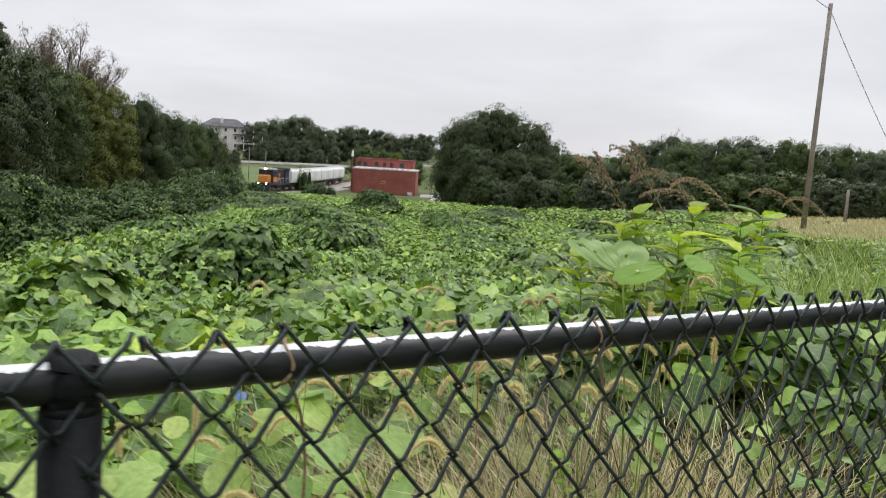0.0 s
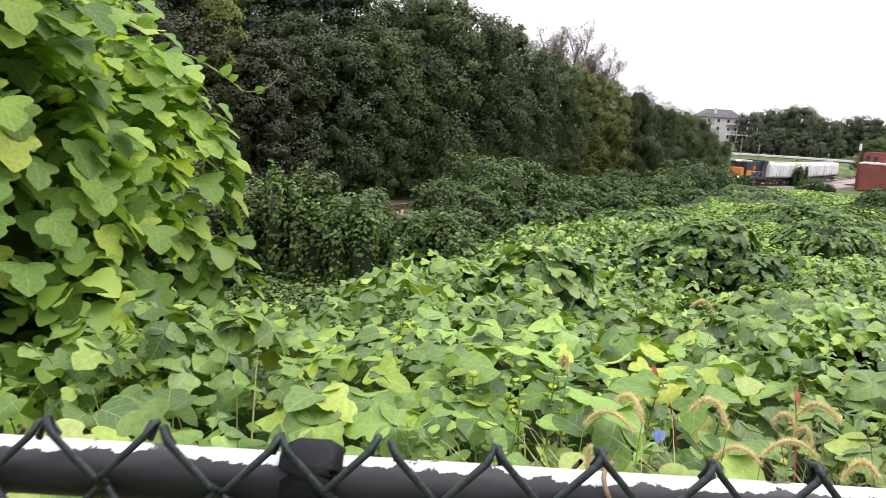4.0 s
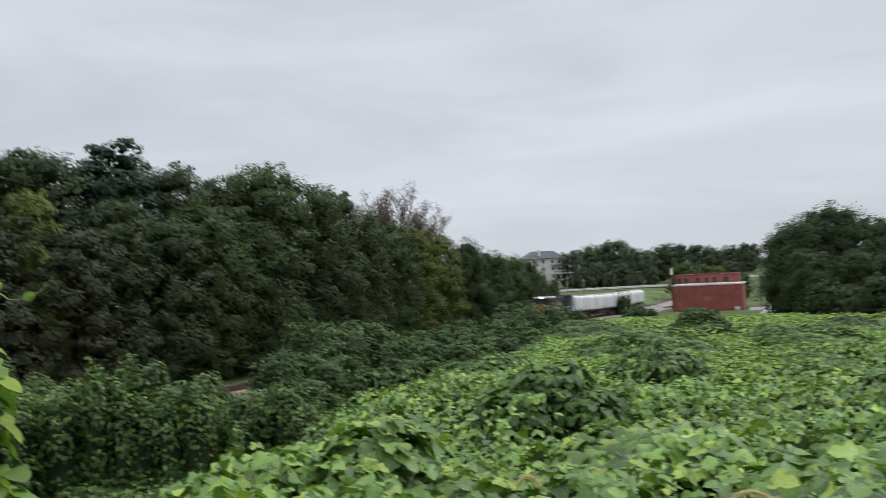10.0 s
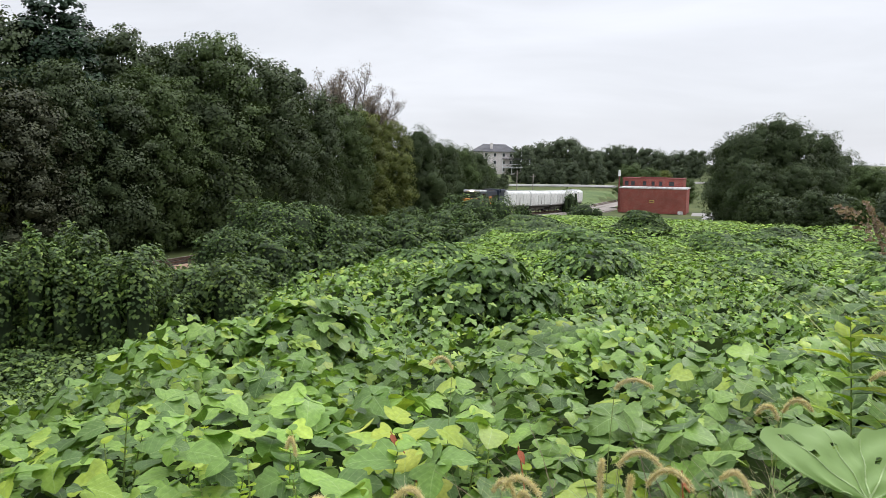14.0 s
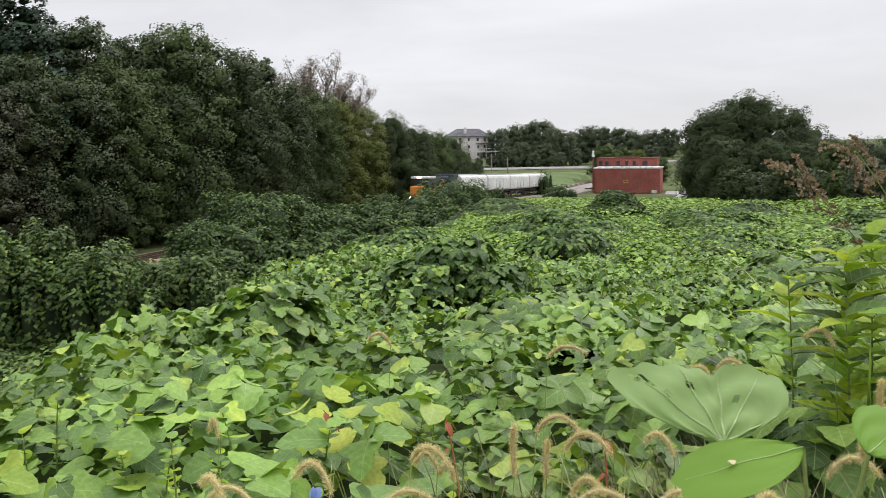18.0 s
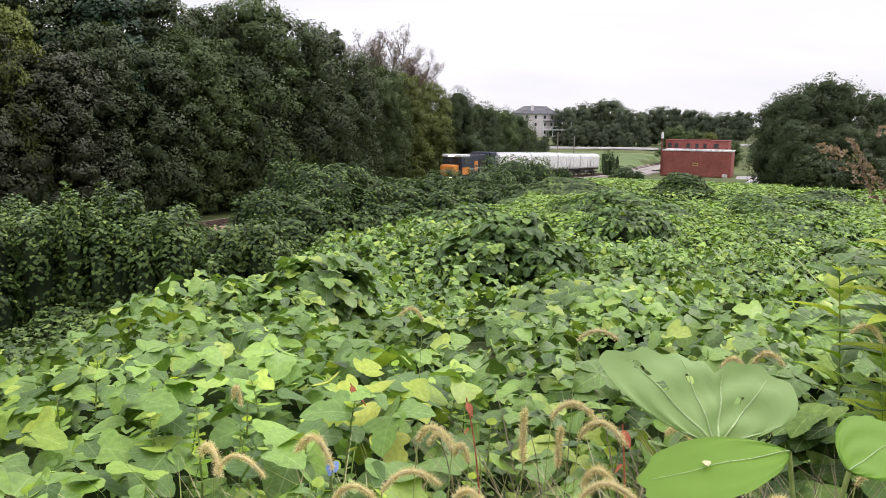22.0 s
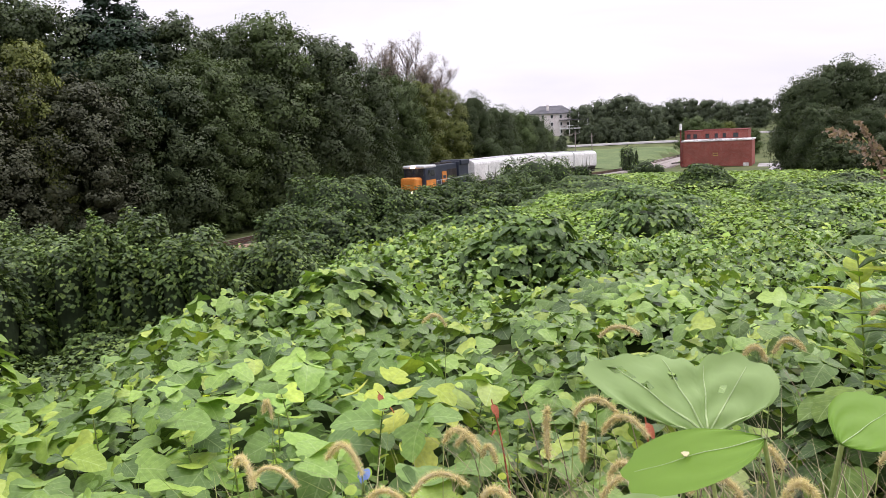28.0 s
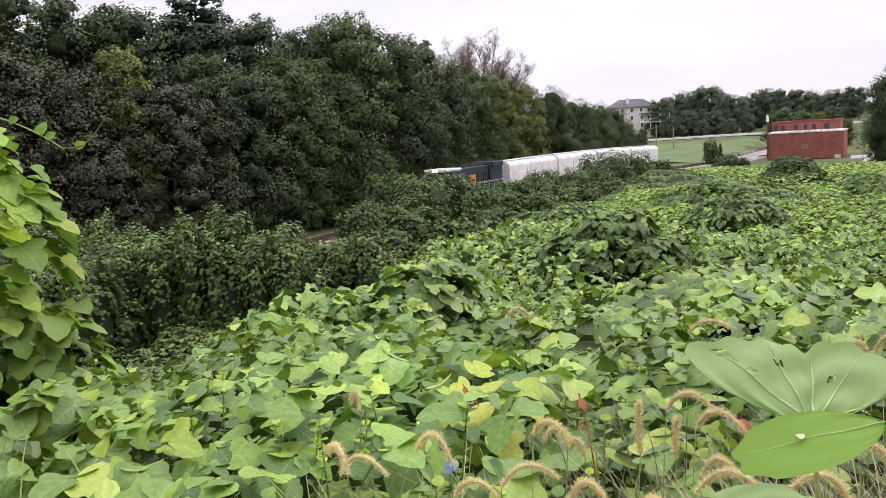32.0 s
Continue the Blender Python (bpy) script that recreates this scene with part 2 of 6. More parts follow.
M_TREE_BARE = leaf_mat("sparse_autumn_leaf", [(0.0, (0.14, 0.11, 0.09)), (1.0, (0.28, 0.22, 0.18))], thin=0.15)
M_PINE = leaf_mat("pine_needles", [(0.0, (0.015, 0.035, 0.018)), (1.0, (0.04, 0.075, 0.035))], thin=0.05)
# Dark filling for shrubs: the shade among their leaves, put into colour.
M_CORE = plain("inner_shade", (0.022, 0.036, 0.014), (0.042, 0.064, 0.024), 0.8, 0.9, fine=6, bumps=0)
# Stems and litter coloured near black, for the shade between the leaves.
M_UNDER = plain("litter_shade", (0.012, 0.022, 0.006), (0.03, 0.048, 0.012), 1.3, 1.0, fine=14, bumps=0.4, spec=0.02)
M_BARK = plain("bark", (0.06, 0.05, 0.04), (0.13, 0.11, 0.09), 1.5, 0.9, fine=18, bumps=0.6)
M_GROUND = plain("grass_and_soil", (0.06, 0.085, 0.025), (0.12, 0.14, 0.045), 0.15, 0.95, fine=3, bumps=0.3, space="World")
M_LAWN = plain("mown_grass", (0.1, 0.15, 0.055), (0.15, 0.2, 0.075), 0.12, 0.95, fine=1.5, bumps=0.2, space="World")
M_DIRT = plain("red_dirt", (0.3, 0.17, 0.12), (0.38, 0.27, 0.2), 0.5, 0.95, fine=5, bumps=0.3, space="World")
M_BALLAST = plain("ballast", (0.25, 0.22, 0.2), (0.38, 0.34, 0.31), 0.6, 0.95, fine=9, bumps=0.6, space="World")
M_ASPHALT = plain("pale_asphalt", (0.3, 0.29, 0.28), (0.42, 0.41, 0.4), 0.3, 0.9, fine=8, bumps=0.2, space="World")
M_STEEL = plain("rusty_steel", (0.12, 0.07, 0.05), (0.2, 0.14, 0.11), 2, 0.6, 0.6, fine=30)
M_BLACK = plain("black_vinyl", (0.007, 0.008, 0.009), (0.015, 0.016, 0.018), 9, 0.55, fine=120, bumps=0.15, spec=0.15)
M_WIRE = plain("black_coated_wire", (0.012, 0.018, 0.018), (0.035, 0.05, 0.048), 30, 0.42, fine=300, bumps=0.2, spec=0.4)


# ---- mesh helpers ----
def np_mesh(name, V, T, mats, smooth=False, mat_index=None, normals=None, leaf=None):
    """A mesh from vertex and face arrays; faces all of one size. normals: softened shading normals; leaf: each vertex's place on its leaf."""
    V, T = np.asarray(V, np.float32), np.asarray(T, np.int32)
    me = bpy.data.meshes.new(name)
    n, k = T.shape
    me.vertices.add(len(V))
    me.vertices.foreach_set("co", V.ravel())
    me.loops.add(n * k)
    me.loops.foreach_set("vertex_index", T.ravel())
    me.polygons.add(n)
    me.polygons.foreach_set("loop_start", np.arange(0, n * k, k, dtype=np.int32))
    if mat_index is not None:
        me.polygons.foreach_set("material_index", np.asarray(mat_index, np.int32))
    me.polygons.foreach_set("use_smooth", np.full(n, smooth))
    me.update(calc_edges=True)
    if normals is not None:
        me.polygons.foreach_set("use_smooth", np.ones(n, bool))
        me.attributes.new("custom_normal", "FLOAT_VECTOR", "POINT").data.foreach_set("vector", np.asarray(normals, np.float32).ravel())
    if leaf is not None:
        me.attributes.new("leaf", "FLOAT_VECTOR", "POINT").data.foreach_set("vector", np.tile(leaf, (len(V) // len(leaf), 1)).astype(np.float32).ravel())
    me.update()
    for m in mats if isinstance(mats, (list, tuple)) else [mats]:
        me.materials.append(m)
    return me


def part(name, bm, mat, parent=None, label="", smooth=False):
    """One bmesh as one mesh object, under a thing or a part."""
    me = bpy.data.meshes.new(name)
    bm.to_mesh(me)
    bm.free()
    for m in mat if isinstance(mat, (list, tuple)) else [mat]:
        me.materials.append(m)
    for p in me.polygons:
        p.use_smooth = smooth
    ob = new(name, me)
    ob.parent = parent
    return tagged(ob, label)


def under(name, me, parent, label="", m=None):
    ob = new(name, me)
    ob.parent = parent
    if m is not None:
        ob.matrix_basis = m
    return tagged(ob, label)


def box(bm, x0, x1, y0, y1, z0, z1, bevel=0.0):
    r = bmesh.ops.create_cube(bm, size=1.0, matrix=Matrix.Translation(((x0 + x1) / 2, (y0 + y1) / 2, (z0 + z1) / 2)) @ Matrix.Diagonal((x1 - x0, y1 - y0, z1 - z0, 1)))
    if bevel:
        es = {e for v in r["verts"] for e in v.link_edges}
        bmesh.ops.bevel(bm, geom=list(es), offset=bevel, segments=2, affect="EDGES", profile=0.5)
    return bm


def boxed(*a, bevel=0.0):
    return box(bmesh.new(), *a, bevel=bevel)


def rod(bm, p, q, r0, r1=None, seg=8):
    """A tapered rod from p to q."""
    p, q = Vector(p), Vector(q)
    d = q - p
    m = Matrix.Translation((p + q) / 2) @ d.to_track_quat("Z", "Y").to_matrix().to_4x4()
    bmesh.ops.create_cone(bm, cap_ends=True, segments=seg, radius1=r0, radius2=r0 if r1 is None else r1, depth=d.length, matrix=m)
    return bm


def tube(points, radius, sides=6):
    """Vertices and quads of a tube along points; radius a number or one for each point."""
    P = np.asarray(points, float)
    n = len(P)
    rad = np.broadcast_to(np.asarray(radius, float), (n,))
    d = np.gradient(P, axis=0)
    d /= np.linalg.norm(d, axis=1)[:, None] + 1e-9
    ref = np.where(np.abs(d[:, 2:3]) > 0.9, [[1.0, 0, 0]], [[0, 0, 1.0]])
    a = np.cross(d, ref)
    a /= np.linalg.norm(a, axis=1)[:, None] + 1e-9
    b = np.cross(d, a)
    ang = np.arange(sides) * 2 * np.pi / sides
    V = P[:, None] + rad[:, None, None] * (np.cos(ang)[None, :, None] * a[:, None] + np.sin(ang)[None, :, None] * b[:, None])
    i, j = np.meshgrid(np.arange(n - 1), np.arange(sides), indexing="ij")
    k = (j + 1) % sides
    Q = np.stack([i * sides + j, i * sides + k, (i + 1) * sides + k, (i + 1) * sides + j], -1).reshape(-1, 4)
    return V.reshape(-1, 3), Q


def merged(pieces):
    """Join (V, F) pairs of one face size."""
    Vs, Fs, o = [], [], 0
    for V, F in pieces:
        Vs.append(V)
        Fs.append(np.asarray(F) + o)
        o += len(V)
    return np.concatenate(Vs), np.concatenate(Fs)


rng = np.random.default_rng(7)


def unit(a):
    return a / (np.linalg.norm(a, axis=-1, keepdims=True) + 1e-9)


# leaf outlines: x across, y from the stalk to the tip, unit length
def leaf_shape(half, rib, fold=0.22, droop=0.25):
    """A leaf from half an outline (base to tip) and the rib's points: two halves that fold along the rib."""
    half = np.array(half, float)
    ribp = np.stack([np.zeros(len(rib)), np.array(rib, float)], 1)
    V = np.concatenate([ribp, half, half * [-1, 1]])
    nr, nh = len(rib), len(half)
    T = []
    for side in (0, 1):
        o = nr + side * nh
        near = [int(np.argmin(np.abs(ribp[:, 1] - h[1] * 0.92))) for h in half]
        for i in range(nh - 1):
            a, b = near[i], near[i + 1]
            T.append((a, o + i, o + i + 1))
            while a < b:
                T.append((a, o + i + 1, a + 1))
                a += 1
        T.append((near[-1], o + nh - 1, nr - 1)) if near[-1] != nr - 1 else None
        if near[0] != 0:
            T.append((0, o, near[0]))
    T = [t if k < len(T) // 2 else (t[0], t[2], t[1]) for k, t in enumerate(T)]
    z = fold * np.abs(V[:, 0]) - droop * V[:, 1] ** 2 + 0.06 * np.sin(7 * V[:, 1]) * np.abs(V[:, 0])
    return np.column_stack([V, z]), np.array([t for t in T if len(set(t)) == 3])


LOBED = leaf_shape([(0.12, -0.06), (0.3, -0.05), (0.48, 0.04), (0.6, 0.18), (0.64, 0.34), (0.53, 0.42), (0.36, 0.46), (0.35, 0.55), (0.41, 0.66), (0.34, 0.8), (0.2, 0.91), (0.06, 0.99)], [0, 0.15, 0.32, 0.5, 0.7, 0.86, 1.0], 0.2, 0.28)
OVAL = leaf_shape([(0.12, -0.05), (0.32, 0.01), (0.45, 0.16), (0.49, 0.36), (0.44, 0.56), (0.32, 0.76), (0.14, 0.93)], [0, 0.2, 0.42, 0.66, 0.85, 1.0], 0.1, 0.22)
HALF = leaf_shape([(0.14, -0.06), (0.4, 0.0), (0.56, 0.18), (0.55, 0.34), (0.44, 0.46), (0.43, 0.62), (0.3, 0.82), (0.09, 0.97)], [0, 0.25, 0.5, 0.75, 1.0], 0.16, 0.24)
MIDLEAF = leaf_shape([(0.3, -0.02), (0.5, 0.25), (0.42, 0.6), (0.18, 0.88)], [0, 0.5, 1.0], 0.16, 0.25)
MIDLOBE = leaf_shape([(0.28, -0.04), (0.58, 0.24), (0.32, 0.42), (0.38, 0.64), (0.12, 0.93)], [0, 0.35, 0.65, 1.0], 0.24, 0.32)
SIMPLE = (np.array([(0, 0, 0), (0.48, 0.42, 0.08), (0, 1, -0.15), (-0.48, 0.42, 0.08)]), np.array([(0, 1, 2), (0, 2, 3)]))
LANCE = leaf_shape([(0.12, 0.06), (0.24, 0.28), (0.22, 0.55), (0.11, 0.82)], [0, 0.3, 0.55, 0.8, 1.0], 0.3, 0.35)


def stamp(shape, P, N, Y, size):
    """Copies of a leaf shape at P, facing N, pointing along Y."""
    tv, tt = shape
    N = unit(N)
    Y = unit(Y - (Y * N).sum(-1, keepdims=True) * N)
    X = np.cross(Y, N)
    V = P[:, None] + size[:, None, None] * (tv[None, :, 0:1] * X[:, None] + tv[None, :, 1:2] * Y[:, None] + tv[None, :, 2:3] * N[:, None])
    n, k = len(P), len(tv)
    T = (tt[None] + (np.arange(n) * k)[:, None, None]).reshape(-1, 3)
    return V.reshape(-1, 3), T


def any_dir(n):
    return unit(rng.normal(size=(n, 3)))


# ---- the lie of the land ----
BETA, TRACK = radians(4.5), 49.0
CB, SB = math.cos(BETA), math.sin(BETA)


def rail_z(s):
    """Height of the rails: the line climbs towards the camera."""
    return -7.7 - 2.7 / (1 + np.exp(-(np.asarray(s, float) - 155) / 18))



def on_track(s, off=0.0):
    """Plan position s metres along the railway, off metres to its near side."""
    return (-(TRACK - off) * CB + s * SB, (TRACK - off) * SB + s * CB)


def across(x, y):
    return x * CB - y * SB


def fbm(x, y, scale, seed=0.0):
    """Smooth bumps from a few sine waves."""
    r = np.random.default_rng(int(abs(seed) * 10) + 3)
    out = 0
    for i in range(6):
        a, k, p = r.uniform(0, 6.28), scale * r.uniform(0.6, 1.9), r.uniform(0, 6.28)
        out = out + np.sin((x * np.cos(a) + y * np.sin(a)) * k + p + 0.7 * np.sin((x * np.sin(a) - y * np.cos(a)) * k * 0.7 + p * 2))
    return out / 6


MOUNDS = [(-3.6, 26.5, 2.0, 0.5, 1), (-4.9, 60, 1.7, 1.3, 1), (-9.5, 46, 2.2, 0.5, 1), (3.9, 17, 1.2, 0.3, 1), (1.2, 21, 1.0, 0.2, 1), (-14, 62, 3, 0.5, 1), (1.3, 30, 1.6, 0.2, 1), (-6.5, 19, 1.1, 0.28, 1), (1.6, 13, 0.7, 0.22, 0), (4.6, 12, 0.8, 0.3, 0), (-5.2, 34, 1.5, 0.35, 1), (0.5, 38, 1.5, 0.3, 1), (5.4, 28, 1.3, 0.35, 1), (8.5, 22, 1.2, 0.35, 1), (-9.6, 31, 1.3, 0.3, 1), (-12.5, 45, 1.8, 0.35, 1), (3.4, 49, 1.8, 0.35, 1), (-1.0, 7.6, 0.6, 0.16, 0), (0.9, 6.4, 0.5, 0.16, 0)]


def field_edge(y):
    """How far across the field reaches before the slope falls to the railway."""
    return np.interp(y, [-30, 0, 2, 3.4, 5, 7.5, 10.5, 13.8, 18, 23.5, 31, 48, 70, 97, 150, 300], [-1.6, -2.0, -2.35, -2.75, -3.5, -4.8, -6.2, -7.5, -8.1, -8.9, -10.7, -16, -22, -29.5, -40, -41])


def land(x, y, cover=0.0):
    """Height of the ground; with cover=1, of the top of the vines on it."""
    x, y = np.asarray(x, float), np.asarray(y, float)
    q = across(x, y)
    zf = np.interp(y, [-30, 0, 2.5, 4, 5.5, 10, 30, 60, 100, 150, 180, 230, 290, 420, 900, 4000], [0.75, 0.66, 0.42, 0.2, 0.0, -0.52, -1.7, -3.4, -5.6, -8.6, -9.4, -9.5, -6.0, -3.0, 0.0, 0.0])
    zf = zf + 0.055 * np.logaddexp(0, (x - 3) / 3.0) * 3.0 * np.clip(1.3 - y / 160, 0, 1) * np.clip(1.5 - x / 120, 0, 1)
    qe = field_edge(y)
    e = np.clip((qe - q) / (qe + TRACK - 5.0), 0, 1)
    dip = np.minimum(1.0, np.maximum(qe - q, 0) / 2.5) * 1.15 * (1 - e)
    bed_z = rail_z(x * SB + y * CB) - 0.45
    z = zf + (bed_z - zf) * e - dip
    z = np.where(q < -TRACK - 5, bed_z + np.minimum((-TRACK - 5 - q) * 0.1, 0.5) + np.interp(y, [0, 230, 300], [0, 0, 3.0]), z)
    z = z - 0.42
    if cover:
        near = np.clip(1 - np.hypot(x, y) / 80, 0.4, 1) * np.clip(np.hypot(x, y) / 9, 0.35, 1)
        z = z + 0.42 + near * (0.3 * fbm(x, y, 0.9, 1) + 0.6 * (np.abs(fbm(x, y, 1.5, 2)) ** 0.75 - 0.33) + 0.3 * (np.abs(fbm(x, y, 3.8, 4)) ** 0.75 - 0.33))
        for mx, my, r, h, _ in MOUNDS:
            wob = 1 + 0.2 * fbm(x * 2.2 / r, y * 2.2 / r, 1.1, mx)
            z = z + h * wob * np.exp(-np.abs(((x - mx) ** 2 + ((y - my) / 0.85) ** 2) * (1 + 0.3 * fbm(x * 2 / r, y * 2 / r, 0.9, my)) / (0.9 * r * r)) ** 2.0)
    return z


def land_normal(x, y):
    h = 0.05 + 0.004 * np.hypot(x, y)
    gx = (land(x + h, y, 1) - land(x - h, y, 1)) / (2 * h)
    gy = (land(x, y + h, 1) - land(x, y - h, 1)) / (2 * h)
    return unit(np.stack([-gx, -gy, np.ones_like(gx)], -1))


def polar_sheet(name, radii, angles, fn, mat, keep=None):
    R, A = np.meshgrid(radii, angles, indexing="ij")
    x, y = R * np.sin(A), R * np.cos(A)
    V = np.stack([x, y, fn(x, y)], -1).reshape(-1, 3)
    n, k = R.shape
    i, j = np.meshgrid(np.arange(n - 1), np.arange(k - 1), indexing="ij")
    Q = np.stack([i * k + j, (i + 1) * k + j, (i + 1) * k + j + 1, i * k + j + 1], -1).reshape(-1, 4)[:, ::-1]
    if keep is not None:
        Q = Q[keep(V[:, 0], V[:, 1])[Q].all(1)]
    return new(name, np_mesh(name, V, Q, mat, smooth=True))


ground = polar_sheet("ground", np.concatenate([[0.01], np.geomspace(0.6, 4000, 150)]), np.linspace(-np.pi, np.pi, 181), land, M_GROUND)
tagged(ground, "sloping grassy ground running down to a railway", "ground", kind="structure")


# ---- railway, roads, lawns ----
def strip(name, pts, width, lift, mat, label, cat, thick=0.12):
    """A road or bed along plan points, lift metres above the land."""
    P = np.array(pts, float)
    d = unit(np.gradient(P, axis=0))
    side = np.stack([d[:, 1], -d[:, 0]], 1) * width / 2
    L, R = P - side, P + side
    zl = land(P[:, 0], P[:, 1]) + lift
    n = len(P)
    V = np.concatenate([np.column_stack([L, zl]), np.column_stack([R, zl]), np.column_stack([L - side * 0.15, zl - thick - 0.4]), np.column_stack([R + side * 0.15, zl - thick - 0.4])])
    Q = []
    for i in range(n - 1):
        Q += [(i, n + i, n + i + 1, i + 1), (i, i + 1, 2 * n + i + 1, 2 * n + i), (n + i, 3 * n + i, 3 * n + i + 1, n + i + 1)]
    ob = new(name, np_mesh(name, V, np.array(Q)[:, ::-1], mat))
    return tagged(ob, label, cat, kind="structure")


def rail_profile(off):
    """One rail on its gradient: foot, web and head."""
    S = np.arange(-140, 381, 5.0)
    Z = rail_z(S)
    return merged([(np.concatenate([np.stack([S, np.full_like(S, off + a), Z + b], -1) for a, b in ((-w, z0), (w, z0), (w, z1), (-w, z1))]),
                    np.concatenate([np.stack([k * len(S) + np.arange(len(S) - 1), k * len(S) + np.arange(1, len(S)), (k + 1) % 4 * len(S) + np.arange(1, len(S)), (k + 1) % 4 * len(S) + np.arange(len(S) - 1)], -1) for k in range(4)]))
                   for z0, z1, w in ((-0.17, -0.15, 0.07), (-0.15, -0.04, 0.01), (-0.04, 0.0, 0.036))])


s_line = np.arange(-140, 384, 4.0)
bed = strip("ballast_bed", [on_track(s) for s in s_line], 5.2, 0.0, M_BALLAST, "grey-pink stone ballast under the railway track", "ballast")
bed.data.vertices.foreach_get("co", buf := np.zeros(len(bed.data.vertices) * 3, np.float32))
buf = buf.reshape(-1, 3)
half_n = len(buf) // 2
bed_top = np.tile(rail_z(s_line), 2)
buf[:half_n, 2], buf[half_n:, 2] = bed_top - 0.3, bed_top - 1.2
bed.data.vertices.foreach_set("co", buf.ravel())
track = tagged(new("railway_track"), "single railway track with rusty rails on sleepers", "track", kind="structure")
track.matrix_basis = pose(*on_track(0), 0, 0, 0, 85.5)
for off in (-0.75, 0.75):
    under("rail", np_mesh("rail", *rail_profile(off), M_STEEL), track)
tie = np_mesh("sleeper", *merged([(np.array([(x, y, z) for x in (-0.11, 0.11) for y in (-1.3, 1.3) for z in (-0.34, -0.18)]), np.array([(0, 1, 3, 2), (4, 6, 7, 5), (0, 4, 5, 1), (2, 3, 7, 6), (1, 5, 7, 3), (0, 2, 6, 4)]))]), M_BARK)
for i in range(280):
    under("sleeper", tie, track, m=pose(20 + i * 0.6, 0, float(rail_z(20 + i * 0.6))))

strip("access_road", [on_track(s, 7.5 + 0.00008 * (s - 120) ** 2) for s in np.arange(118, 262, 4.0)], 4.2, 0.35, M_BALLAST, "pale gravel road beside the railway", "road")
# The path is raised a metre to fit the camera's view.
strip("dirt_path", [on_track(s, 4.6 + 0.6 * math.sin(s / 9)) for s in np.arange(-60, 110, 3.0)], 2.6, 1.0, M_DIRT, "reddish dirt path beside the railway", "path")
strip("hill_road", [(-130 + 4 * i, 282 + 0.9 * i) for i in range(34)], 7.0, 0.5, M_ASPHALT, "pale asphalt road along the top of a grassy bank", "road")
strip("side_road", [(2 + 0.055 * (y - 150) + 2.2 * math.sin(y / 38), y) for y in np.arange(146, 262, 4.0)], 6.5, 0.3, M_ASPHALT, "pale asphalt road between trees", "road")
strip("building_yard", [(-5 + 2 * i, 186) for i in range(7)], 9.0, 0.2, M_ASPHALT, "worn asphalt yard round a brick building", "yard")
lawn = polar_sheet("lawn_bank", np.linspace(205, 282, 40), np.radians(np.linspace(-26, -2, 50)), lambda x, y: land(x, y) + 0.25, M_LAWN)
tagged(lawn, "bright mown grass bank above the railway", "lawn", kind="structure")
M_DRY = plain("dry_grass_turf", (0.17, 0.17, 0.06), (0.27, 0.25, 0.1), 0.4, 0.95, fine=6, bumps=0.4, space="World")
meadow = polar_sheet("dry_meadow", np.geomspace(29, 90, 40), np.radians(np.linspace(19, 60, 50)), lambda x, y: land(x, y) + 0.2, M_DRY)
tagged(meadow, "yellowish dry grass round a utility pole", "lawn", kind="structure")


# ---- the vines on the field ----
A0, A1 = radians(-64), radians(33)
# Sheet added below the leaves; its dark colour gives the gaps their shade.
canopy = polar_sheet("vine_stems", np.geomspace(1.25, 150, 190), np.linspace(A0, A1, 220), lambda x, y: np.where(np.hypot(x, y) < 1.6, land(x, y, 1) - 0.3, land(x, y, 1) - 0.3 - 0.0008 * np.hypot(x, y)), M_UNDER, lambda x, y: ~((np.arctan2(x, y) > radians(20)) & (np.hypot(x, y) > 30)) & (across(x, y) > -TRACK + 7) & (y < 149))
tagged(canopy, "stems and litter under kudzu leaves, coloured near black for shade", "vines", kind="stuff")


def field_points(r0, r1, n):
    r = np.sqrt(rng.uniform(r0 * r0, r1 * r1, n))
    a = rng.uniform(A0, A1, n)
    x, y = r * np.sin(a), r * np.cos(a)
    keep = (across(x, y) > -TRACK + 8) & (y < 147) & ~((np.degrees(a) > 21) & (r > 26)) & ~((r < 2.2) & (across(x, y) < -2.0))
    keep &= (fbm(x, y, 4.2, 9) > -0.3) | (rng.uniform(0, 1, len(x)) < 0.15)
    keep &= (-0.579 * (x + 0.332) + 0.815 * (y - 0.712)) > 0.10
    fo, fl = -0.579 * (x + 0.332) + 0.815 * (y - 0.712), 0.815 * (x + 0.332) + 0.579 * (y - 0.712)
    keep &= ~((fl > 0.3) & (fo < 0.95 + 0.15 * np.sin(fl * 9)) & (rng.uniform(0, 1, len(x)) < 0.85))
    return x[keep], y[keep], r[keep]


def turn_about(Y, N, deg):
    a = math.radians(deg)
    return Y * math.cos(a) + np.cross(N, Y) * math.sin(a)


